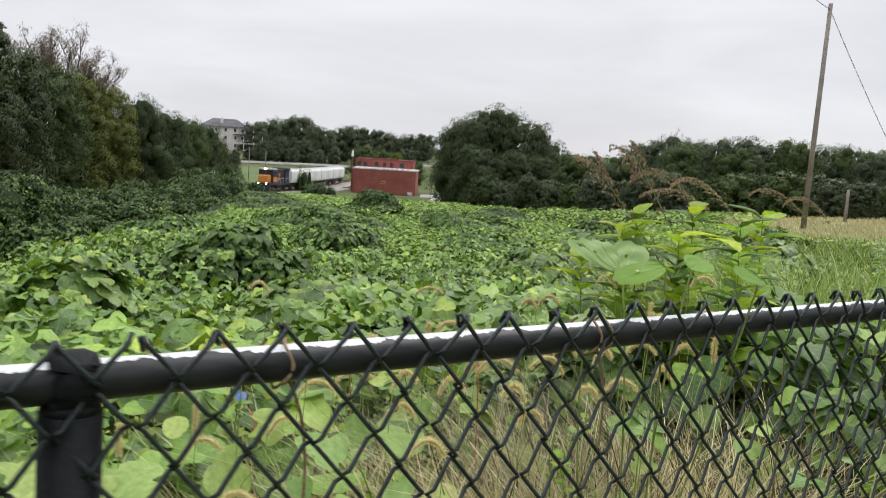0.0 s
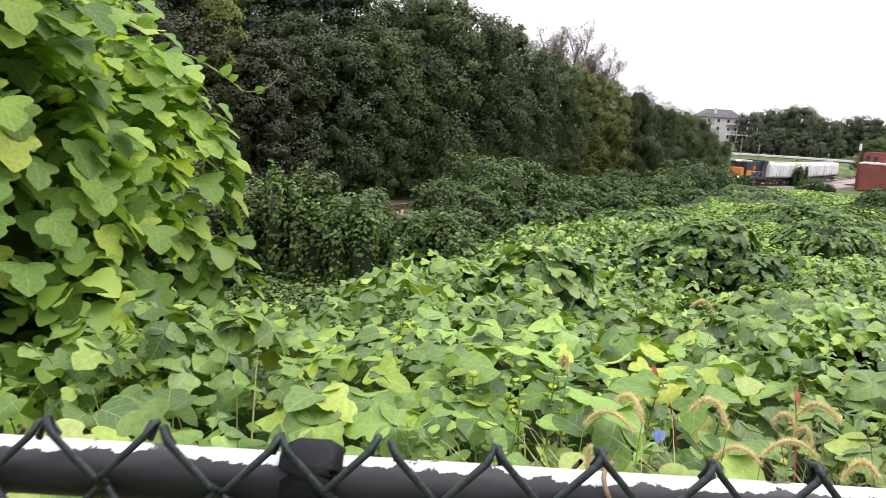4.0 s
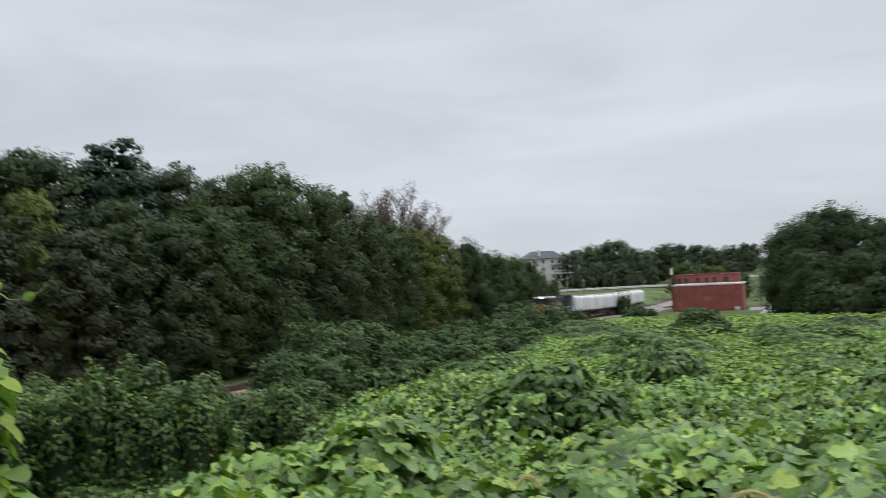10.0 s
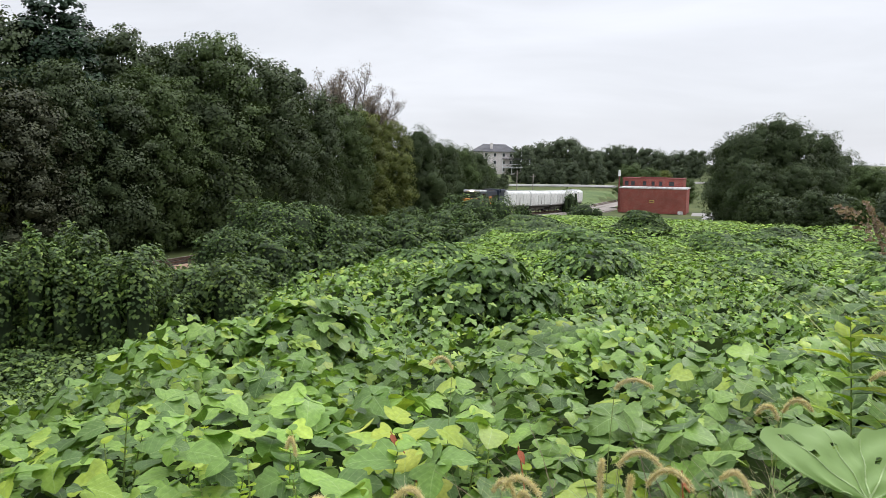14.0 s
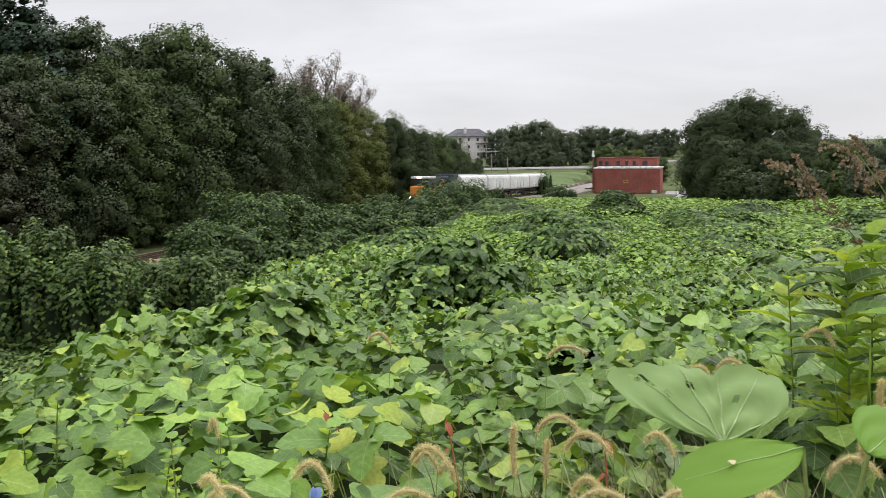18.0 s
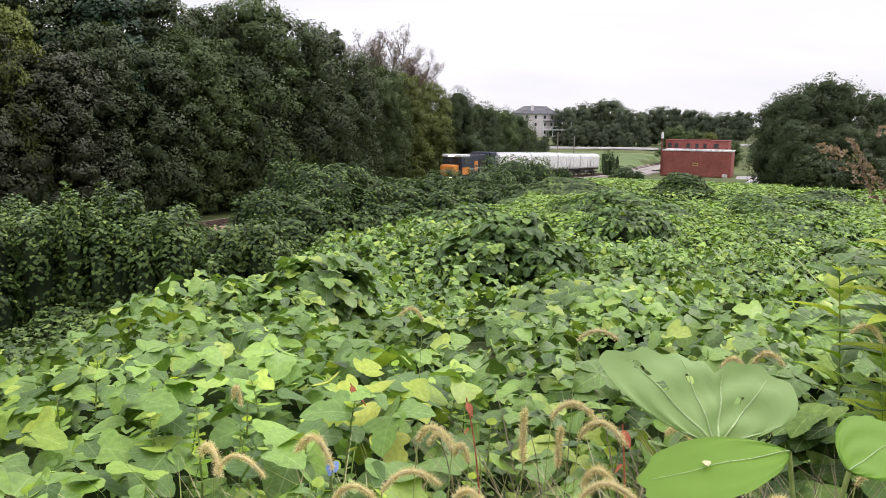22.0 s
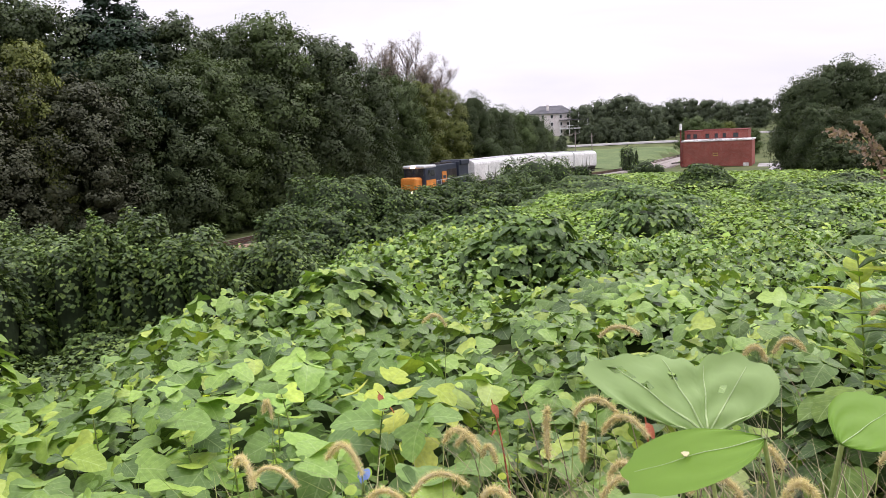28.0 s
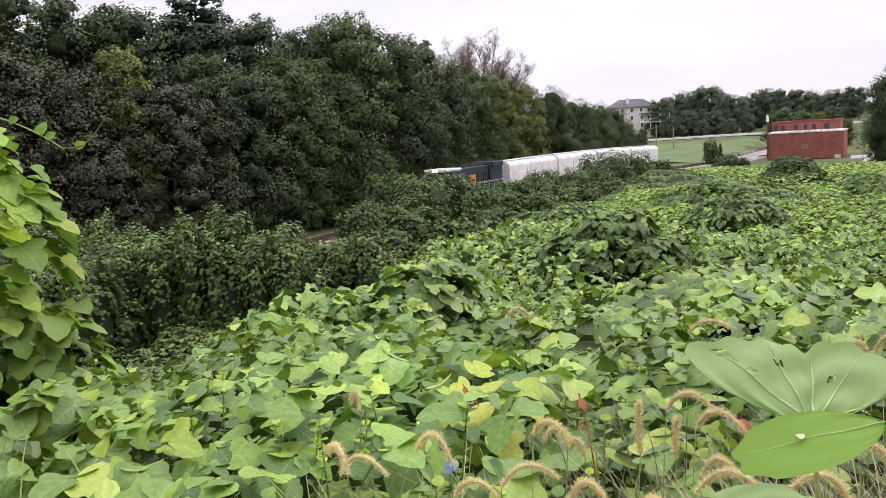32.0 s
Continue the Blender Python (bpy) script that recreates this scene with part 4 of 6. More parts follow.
# the wood beyond the railway, front row to back row: bearing, distance, top, hue, shape, seed, width
WOOD = [
    (-62, 80, 5.5, "dark", "round", 1, 1.1), (-58, 79, 6.5, "brown", "round", 2, 1.1), (-54.5, 81, 6.2, "brown", "tall", 3, 1.1), (-51, 84, 5.0, "brown", "round", 4, 1.1),
    (-48.2, 86, 6.3, "yellow", "tall", 5, 0.8), (-45.5, 84, 4.2, "brown", "round", 2, 1.15), (-43.0, 88, 5.6, "dark", "tall", 3, 1.0), (-40.2, 89, 4.5, "dark", "round", 6, 1.1),
    (-37.4, 92, 5.6, "light", "round", 1, 1.0), (-34.6, 96, 5.0, "dark", "round", 4, 1.1), (-32.0, 100, 5.0, "dark", "tall", 5, 1.1), (-29.6, 104, 4.2, "dark", "round", 6, 1.0),
    (-27.4, 108, 2.6, "light", "tall", 3, 1.0), (-25.4, 113, 3.2, "light", "round", 2, 0.9), (-25.0, 116, 3.6, "light", "round", 4, 0.8), (-23.6, 119, 3.1, "yellow", "tall", 5, 1.0), (-21.9, 126, 2.5, "yellow", "round", 4, 0.9),
    (-20.1, 136, 2.2, "dark", "broad", 1, 0.72), (-18.6, 146, 1.3, "dark", "broad", 6, 0.75), (-17.4, 158, 0.9, "light", "broad", 3, 0.7), (-16.3, 176, 0.5, "dark", "broad", 2, 0.75), (-15.5, 186, -0.2, "light", "broad", 1, 0.7),
    (-15.2, 190, -0.6, "dark", "round", 4, 1.0), (-15.9, 150, -1.0, "light", "round", 1, 1.0), (-14.4, 205, -1.2, "dark", "round", 6, 1.0),
    (-60, 96, 9.8, "dark", "round", 6, 1.0), (-56.5, 97, 9.6, "dark", "tall", 4, 1.1), (-53, 99, 9.9, "dark", "round", 5, 1.0), (-49.3, 101, 8.8, "dark", "tall", 1, 1.0),
    (-46.3, 100, 8.6, "dark", "round", 3, 1.0), (-39.4, 106, 8.0, "dark", "tall", 2, 1.0), (-36.5, 108, 7.0, "dark", "round", 4, 0.9), (-34.0, 106, 7.8, "light", "round", 6, 0.95),
    (-31.0, 112, 7.0, "dark", "round", 1, 1.0), (-29.2, 116, 5.8, "dark", "tall", 5, 1.0), (-27.4, 122, 4.4, "dark", "round", 3, 0.9), (-21.0, 158, 1.4, "dark", "round", 2, 1.0),
    (-51, 118, 8.4, "dark", "round", 2, 1.1), (-42, 120, 7.6, "dark", "round", 5, 1.1), (-36, 124, 6.6, "dark", "round", 1, 1.1), (-19.2, 175, 1.0, "dark", "round", 5, 1.0),
]
for b, d, e, hue, shape, seed, wide in WOOD:
    d = max(d * 0.88, (TRACK + 9) / math.sin(radians(4.5 - b)))
    skyline(b, d, e, hue=hue, shape=shape, seed=seed, wide=wide * 1.08)
skyline(-43.2, 87, 9.4, hue="pine", shape="pine", seed=8, wide=1.3, leaf=0.013, n=15000)
skyline(-47.6, 92, 8.6, hue="pine", shape="pine", seed=9, wide=1.0, leaf=0.018, n=3600, gaps=1.0)
for b, d, e in ((-26.4, 128, 6.0), (-24.7, 130, 6.0), (-22.9, 134, 4.9)):
    skyline(b, d, e, hue="bare", shape="round", seed=12, wide=0.95, gaps=1.0, n=11000, leaf=0.0075, label="half-bare tree with thin upright branches")
# underwood along the foot of the trees
for i in range(24):
    b = -62 + i * 1.9
    d = (TRACK + 8) / math.sin(radians(4.5 - b)) + random.uniform(0, 4)
    x, y = polar(b, d)
    tree(x, y, random.uniform(3.2, 5.5), "dark", "broad", random.choice([1, 2, 4, 6]), 1.0, "low dark undergrowth tree beside the railway", group="undergrowth", n=6000, leaf=0.028)

# distant trees beyond the bank and the road
for i, (b, d, e, hue) in enumerate([(-13.0, 330, 1.0, "dark"), (-12.0, 345, 1.3, "dark"), (-11.0, 350, 1.3, "dark"), (-10.0, 350, 1.6, "dark"), (-9.0, 340, 1.0, "dark"), (-12.4, 318, -0.2, "dark"), (-11.2, 315, 0.1, "dark"), (-9.7, 318, 0.0, "dark"), (-8.2, 345, 0.7, "dark"),
                                  (-7.3, 360, 1.0, "dark"), (-6.3, 360, 1.15, "dark"), (-5.3, 360, 1.05, "dark"), (-4.4, 360, 0.9, "dark"), (-3.4, 370, 0.75, "dark"), (-2.4, 360, 0.8, "dark"), (-1.4, 350, 0.9, "dark"), (-5.6, 262, -0.1, "light"), (-4.4, 255, -0.3, "light"), (-3.4, 270, -0.5, "yellow"), (-2.6, 280, -0.2, "dark"), (-7.6, 330, -0.4, "dark"),
                                  (-10.4, 312, -0.5, "dark"), (-8.7, 312, -0.6, "dark"), (-2.0, 235, -1.0, "light"), (0.6, 290, 0.6, "dark"), (2.2, 280, 0.6, "dark")]):
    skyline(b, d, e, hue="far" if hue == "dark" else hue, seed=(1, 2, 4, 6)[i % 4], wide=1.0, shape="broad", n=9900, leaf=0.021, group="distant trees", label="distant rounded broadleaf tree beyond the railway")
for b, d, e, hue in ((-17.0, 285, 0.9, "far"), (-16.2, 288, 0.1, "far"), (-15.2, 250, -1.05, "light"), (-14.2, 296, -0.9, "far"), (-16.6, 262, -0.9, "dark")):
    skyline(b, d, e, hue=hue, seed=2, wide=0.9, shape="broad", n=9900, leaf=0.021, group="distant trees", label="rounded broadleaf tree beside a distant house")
# the large trees beside the side road, and the row to their right
for b, d, e, s, wd in [(3.2, 150, 3.0, 2, 0.95), (1.3, 152, 2.0, 4, 0.9), (5.2, 155, 2.2, 6, 0.9), (6.8, 158, 1.1, 1, 0.9), (1.0, 158, 1.2, 1, 0.7), (2.2, 138, 0.2, 5, 1.0), (4.6, 140, 0.0, 2, 1.0), (6.6, 145, -0.2, 4, 1.0), (8.2, 150, 0.2, 6, 0.9), (1.1, 150, -0.8, 3, 0.7)]:
    skyline(b, d, e, hue="dark", seed=s, wide=wd, shape="broad", n=26000, leaf=0.0165, group="roadside trees", label="large dark oak with a broad dense crown")
for i in range(22):
    b = 9 + i * 1.15
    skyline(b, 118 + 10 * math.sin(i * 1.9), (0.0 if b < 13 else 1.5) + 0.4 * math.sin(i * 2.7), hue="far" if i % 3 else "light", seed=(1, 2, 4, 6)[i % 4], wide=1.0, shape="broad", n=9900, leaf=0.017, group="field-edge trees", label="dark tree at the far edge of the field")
for i in range(20):
    b = 3 + i * 1.5
    x, y = polar(b, 100 + 8 * math.sin(i * 2.3) - max(0, b - 14) * 1.2)
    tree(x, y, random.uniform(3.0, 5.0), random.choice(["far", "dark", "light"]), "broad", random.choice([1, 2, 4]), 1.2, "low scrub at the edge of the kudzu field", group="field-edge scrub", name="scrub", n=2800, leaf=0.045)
# woods that close the place behind and beside the camera
for i in range(40):
    b = 36 + i * 6.6
    if b < 296:
        x, y = polar(b, 75 + 12 * math.sin(i * 2.1))
        tree(x, y, 15 + 3 * math.sin(i), "dark", "broad", (1, 2, 4, 6)[i % 4], 1.0, "dark tree on the skyline behind the fence", group="trees behind", n=1400, leaf=0.05)


# ---- buildings ----
def brick_mat(name, a, b, mortar, scale):
    m, nt, bs = material(name, 0.85)
    co = nt.nodes.new("ShaderNodeTexCoord")
    mp = nt.nodes.new("ShaderNodeMapping")
    mp.inputs["Rotation"].default_value = (radians(90), 0, 0)
    nt.links.new(co.outputs["Object"], mp.inputs["Vector"])
    t = nt.nodes.new("ShaderNodeTexBrick")
    for k, v in (("Color1", (*a, 1)), ("Color2", (*b, 1)), ("Mortar", (*mortar, 1)), ("Scale", scale), ("Mortar Size", 0.012), ("Brick Width", 0.21), ("Row Height", 0.075)):
        t.inputs[k].default_value = v
    nt.links.new(mp.outputs[0], t.inputs["Vector"])
    st = noise_tex(nt, 0.5, 5)
    g = ramp(nt, [(0.3, (0.75, 0.72, 0.7)), (0.7, (1.12, 1.1, 1.1))])
    nt.links.new(st.outputs["Fac"], g.inputs[0])
    nt.links.new(blend(nt, 1.0, t.outputs["Color"], g.outputs[0], "MULTIPLY"), bs.inputs["Base Color"])
    return m


M_BRICK = brick_mat("red_brick", (0.31, 0.065, 0.05), (0.25, 0.05, 0.04), (0.3, 0.16, 0.13), 1.0)
M_BRICK_DK = brick_mat("dark_red_brick", (0.22, 0.045, 0.04), (0.18, 0.038, 0.035), (0.2, 0.1, 0.09), 1.0)
M_PAINT = plain("flaking_white_paint", (0.45, 0.42, 0.42), (0.8, 0.78, 0.77), 1.4, 0.8, fine=8)
M_GLASS = plain("dusty_glass", (0.03, 0.035, 0.04), (0.06, 0.065, 0.07), 1.0, 0.15, fine=5, bumps=0, spec=0.6)
M_ROOF = plain("grey_shingles", (0.09, 0.09, 0.1), (0.15, 0.15, 0.16), 0.4, 0.9, fine=4)
M_STUCCO = plain("pale_stucco", (0.68, 0.62, 0.61), (0.78, 0.73, 0.72), 0.3, 0.9, fine=3)
M_WHITE = plain("white_trim", (0.7, 0.7, 0.7), (0.82, 0.82, 0.82), 0.6, 0.7, fine=8)
M_WOOD = plain("weathered_pole", (0.2, 0.17, 0.15), (0.34, 0.3, 0.27), 0.8, 0.9, fine=20, bumps=0.5)

M_SIGN = plain("yellow_sign_edge", (0.5, 0.38, 0.1), (0.62, 0.46, 0.14), 2, 0.7)

brick = tagged(new("brick_building"), "two-storey red brick industrial building with a flaking white parapet", "building")
brick.matrix_basis = pose(-13.6, 184.8, -9.75, 0, 0, -2)
W2 = 7.4
part("front_block", boxed(-6.8, W2, 0, 9, 0, 5.35, bevel=0.05), M_BRICK, brick, "lower red brick block")
part("side_pier", boxed(-6.95, -6.65, -0.16, 0.5, 0, 5.3, bevel=0.03), M_BRICK_DK, brick)
part("parapet", boxed(-6.95, W2 + 0.15, -0.12, 9.1, 5.35, 5.62, bevel=0.03), M_PAINT, brick, "flaking white parapet coping")
part("upper_block", boxed(-7.5, 6.0, 9.1, 17, 0, 7.4, bevel=0.05), M_BRICK, brick, "upper red brick storey set back")
part("upper_coping", boxed(-7.6, 6.1, 9.0, 17.1, 7.4, 7.56, bevel=0.03), M_BRICK_DK, brick)
part("raised_parapet", boxed(-3.5, 2.2, 9.02, 9.4, 7.56, 7.8, bevel=0.03), M_BRICK_DK, brick)
for x, w in ((-6.6, 0.9), (-5.2, 0.9), (-2.6, 0.9), (-0.7, 0.8), (1.0, 0.8), (3.4, 1.2)):
    wn = part("window", boxed(x - w / 2, x + w / 2, 9.0, 9.2, 5.75, 6.85, bevel=0.02), M_BRICK_DK, brick)
    part("pane", boxed(x - w / 2 + 0.08, x + w / 2 - 0.08, 8.96, 9.05, 5.83, 6.77), M_GLASS, wn)
part("sign", boxed(-0.4, 0.65, -0.1, 0.02, 2.3, 2.9, bevel=0.02), M_SIGN, brick, "small yellow-edged wall sign")
part("sign_panel", boxed(-0.32, 0.57, -0.13, -0.1, 2.43, 2.77), M_BRICK_DK, brick)
for i in range(16):
    x = -6.5 + i * 0.92 + random.uniform(-0.3, 0.3)
    part("roof_rubble", boxed(x, x + random.uniform(0.3, 0.9), 0.1, 0.5, 5.6, 5.68 + random.uniform(0, 0.2), bevel=0.02), M_PAINT, brick)
vent = part("vent_pipe", rod(bmesh.new(), (-7.6, 4, 0), (-7.6, 4, 8.2), 0.14, 0.14), M_BRICK_DK, brick, "dark vent pipe")
part("vent_cap", rod(bmesh.new(), (-7.6, 4, 7.9), (-7.6, 4, 9.3), 0.28, 0.22), M_WHITE, vent, "pale vent cap")
part("door", boxed(W2 - 1.7, W2 - 0.6, -0.06, 0.05, 0, 0.7, bevel=0.02), M_PAINT, brick)

house = tagged(new("apartment_house"), "pale three-storey house with a dark hipped roof and white porch", "building")
house.matrix_basis = pose(-84.5, 318, -4.4, 0, 0, 14)
part("wall", boxed(-9, 8, 0, 14, 0, 9.0, bevel=0.04), M_STUCCO, house)
bm = bmesh.new()
vs = [bm.verts.new(c) for c in [(-9.8, -0.8, 9), (8.8, -0.8, 9), (8.8, 14.8, 9), (-9.8, 14.8, 9), (-5, 7, 12.0), (4, 7, 12.0), (8.8, -0.8, 8.7), (-9.8, -0.8, 8.7)]]
for f in [(0, 1, 5, 4), (1, 2, 5), (2, 3, 4, 5), (3, 0, 4), (0, 7, 6, 1), (3, 2, 1, 0)]:
    bm.faces.new([vs[i] for i in f])
roof = part("roof", bm, M_ROOF, house, "dark grey hipped roof")
part("chimney", boxed(-2, -1, 2.0, 3.0, 9.5, 12.4, bevel=0.03), M_STUCCO, roof)
for row in range(3):
    for x in (-7, -3.5, 0, 3.5, 6.3):
        z = 1.0 + row * 2.9
        wn = part("window", boxed(x - 0.55, x + 0.55, -0.1, 0.1, z + 0.1, z + 1.6, bevel=0.02), M_WHITE, house)
        part("pane", boxed(x - 0.42, x + 0.42, -0.13, -0.1, z + 0.22, z + 1.48), M_GLASS, wn)
porch = part("porch", boxed(3.0, 14.0, -3, 8, 2.6, 3.1, bevel=0.03), M_WHITE, house, "white porch deck")
for x in (3.2, 6.8, 10.4, 13.8):
    part("post", boxed(x - 0.12, x + 0.12, -2.95, -2.7, 0, 6.0), M_WHITE, porch)
part("porch_roof", boxed(2.8, 14.2, -3.2, 8, 6.0, 6.3, bevel=0.05), M_ROOF, porch)
part("railing", boxed(3.0, 14.0, -2.95, -2.87, 3.9, 4.05), M_WHITE, porch)


def utility_pole(x, y, h, lean, label, arm=1.2, r=0.15):
    ob = tagged(new("utility_pole"), label, "pole")
    ob.matrix_basis = pose(x, y, float(land(x, y)) - 0.2, 0, lean, 0)
    part("shaft", rod(bmesh.new(), (0, 0, 0), (0, 0, h), r, r * 0.68, 12), M_WOOD, ob, smooth=True)
    if arm:
        a = part("crossarm", boxed(-arm, arm, -0.06, 0.06, h - 0.9, h - 0.76, bevel=0.01), M_WOOD, ob)
        for k in (-0.9, -0.3, 0.4, 0.9):
            part("insulator", rod(bmesh.new(), (k * arm, 0, h - 0.76), (k * arm, 0, h - 0.58), 0.05, 0.03), M_GLASS, a)
    return ob


px, py = polar(23.85, 47)
utility_pole(px, py, 11.9, 0.6, "tall weathered wooden utility pole with a slack wire", 0)
wires = tagged(new("overhead_wire"), "slack overhead wires hanging from a utility pole", "wire")
tops = Vector((px + 0.12, py, float(land(px, py)) + 11.4))
for far, sag in ((Vector((px + 7, py + 2, tops.z - 9.5)), 0.25), (Vector((px - 16, py - 22, tops.z + 1.2)), 0.5)):
    pts = [tops.lerp(far, t) + Vector((0, 0, -sag * 4 * t * (1 - t))) for t in np.linspace(0, 1, 14)]
    V, Q = tube([tuple(p) for p in pts], 0.016, 5)
    under("wire", np_mesh("wire", V, Q, M_BLACK), wires)
qx, qy = polar(26.2, 62)
utility_pole(qx, qy, 2.6, 0, "short pale timber post standing in dry grass", 0, 0.13)
for b, d, h in ((-13.3, 235, 9.5), (-12.2, 262, 7.0)):
    qx, qy = polar(b, d)
    utility_pole(qx, qy, h, 0, "distant thin utility pole on the grass bank", 0.9, 0.16)
bx, by = polar(-9.9, 215)
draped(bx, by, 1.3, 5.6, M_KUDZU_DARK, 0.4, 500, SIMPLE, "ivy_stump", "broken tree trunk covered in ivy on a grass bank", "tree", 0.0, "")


# ---- the train ----
M_NAVY = plain("navy_paint", (0.018, 0.026, 0.045), (0.035, 0.045, 0.07), 0.7, 0.45, fine=6, spec=0.4)
M_ORANGE = plain("orange_paint", (0.6, 0.2, 0.03), (0.72, 0.28, 0.05), 0.8, 0.5, fine=6, spec=0.4)
M_SILVER = plain("pale_grey_paint", (0.55, 0.56, 0.58), (0.7, 0.71, 0.73), 0.5, 0.5, fine=5)
M_HOPPER = plain("dusty_white_paint", (0.68, 0.68, 0.67), (0.82, 0.82, 0.81), 0.45, 0.6, fine=4, bumps=0.1)
M_STREAK = plain("grey_grime", (0.22, 0.21, 0.2), (0.36, 0.35, 0.34), 0.8, 0.8, fine=5)
M_FRAME = plain("dark_underframe", (0.02, 0.018, 0.016), (0.05, 0.042, 0.038), 0.8, 0.8, fine=6)
lamp_m, lamp_nt, lamp_b = material("headlight_glow")
lamp_b.inputs["Emission Color"].default_value, lamp_b.inputs["Emission Strength"].default_value = (1, 0.82, 0.55, 1), 9.0


def truck(parent, x, axles):
    t = part("truck", boxed(x - axles * 0.95, x + axles * 0.95, -1.15, 1.15, 0.42, 0.78, bevel=0.04), M_FRAME, parent)
    made = []
    for i in range(axles):
        ax = x + (i - (axles - 1) / 2) * 1.75
        bm = bmesh.new()
        for y in (-0.74, 0.74):
            rod(bm, (0, y - 0.06, 0), (0, y + 0.06, 0), 0.46, 0.46, 16)
        for k in range(4):
            a = k * math.pi / 2
            rod(bm, (0.25 * math.cos(a), 0.8, 0.25 * math.sin(a)), (0.25 * math.cos(a), 0.86, 0.25 * math.sin(a)), 0.06, 0.06, 6)
        rod(bm, (0, -0.8, 0), (0, 0.8, 0), 0.08, 0.08)
        w = part("wheelset", bm, M_STEEL, t)
        w.location = (ax, 0, 0.46)
        made.append((w, ax))
    return made


def locomotive():
    ob = tagged(new("locomotive"), "navy freight locomotive with an orange nose and lit headlight", "locomotive")
    L = 15.5
    part("frame", boxed(-L, 0, -1.5, 1.5, 1.05, 1.55, bevel=0.04), M_NAVY, ob)
    part("nose", boxed(-2.3, -0.5, -1.1, 1.1, 1.55, 3.15, bevel=0.25), M_ORANGE, ob, "orange low nose")
    part("pilot", boxed(-0.7, 0, -1.45, 1.45, 0.15, 1.15, bevel=0.05), M_NAVY, ob)
    cab = part("cab", boxed(-5.0, -2.2, -1.5, 1.5, 1.55, 4.25, bevel=0.12), M_NAVY, ob, "navy cab")
    part("cab_roof", boxed(-5.2, -1.9, -1.52, 1.52, 4.2, 4.55, bevel=0.14), M_SILVER, cab, "pale cab roof")
    for y in (-0.75, 0.75):
        part("windscreen", boxed(-2.24, -2.1, y - 0.55, y + 0.55, 3.3, 4.05, bevel=0.03), M_GLASS, cab)
    for y in (-1.53, 1.53):
        part("side_window", boxed(-4.6, -3.0, y - 0.02, y + 0.02, 3.2, 3.95, bevel=0.01), M_GLASS, cab)
        part("cab_stripe", boxed(-4.9, -2.4, y - 0.03, y + 0.03, 1.75, 2.75), M_ORANGE, cab, "orange cab side stripe")
    part("headlight", boxed(-1.88, -1.80, -0.3, 0.3, 4.25, 4.5, bevel=0.03), lamp_m, ob, "lit headlight")
    for y in (-0.8, 0.8):
        part("ditch_light", boxed(-0.02, 0.05, y - 0.14, y + 0.14, 1.3, 1.58, bevel=0.02), lamp_m, ob)
    part("hood", boxed(-12.0, -5.2, -1.05, 1.05, 1.55, 4.4, bevel=0.1), M_NAVY, ob, "dark navy long hood")
    part("radiator", boxed(-15.0, -12.0, -1.35, 1.35, 1.55, 4.6, bevel=0.1), M_NAVY, ob)
    part("radiator_wing", boxed(-14.9, -12.3, -1.6, 1.6, 4.1, 4.72, bevel=0.08), M_NAVY, ob)
    for y in (-1.08, 1.08):
        part("emblem", boxed(-8.8, -7.6, y - 0.03, y + 0.03, 2.1, 3.5), M_ORANGE, ob, "faded orange emblem panel")
        part("emblem_bar", boxed(-8.6, -7.8, y - 0.05, y + 0.05, 2.6, 3.0, bevel=0.01), M_NAVY, ob)
        for k in range(5):
            part("hood_door", boxed(-11.8 + k * 0.58, -11.3 + k * 0.58, y - 0.02, y + 0.02, 1.8, 3.7, bevel=0.01), M_FRAME, ob)
        part("handrail", boxed(-15.0, -5.2, y * 1.38 - 0.02, y * 1.38 + 0.02, 2.5, 2.55), M_SILVER, ob)
        for k in range(9):
            part("stanchion", boxed(-14.9 + k * 1.2, -14.86 + k * 1.2, y * 1.38 - 0.02, y * 1.38 + 0.02, 1.55, 2.5), M_SILVER, ob)
    for k in range(3):
        part("roof_fan", rod(bmesh.new(), (-11.2 + k * 1.7, 0, 4.38), (-11.2 + k * 1.7, 0, 4.6), 0.7, 0.62, 16), M_FRAME, ob)
    part("fuel_tank", boxed(-9.9, -6.1, -1.3, 1.3, 0.35, 1.1, bevel=0.15), M_FRAME, ob)
    return ob, truck(ob, -3.6, 2) + truck(ob, -12.3, 2)


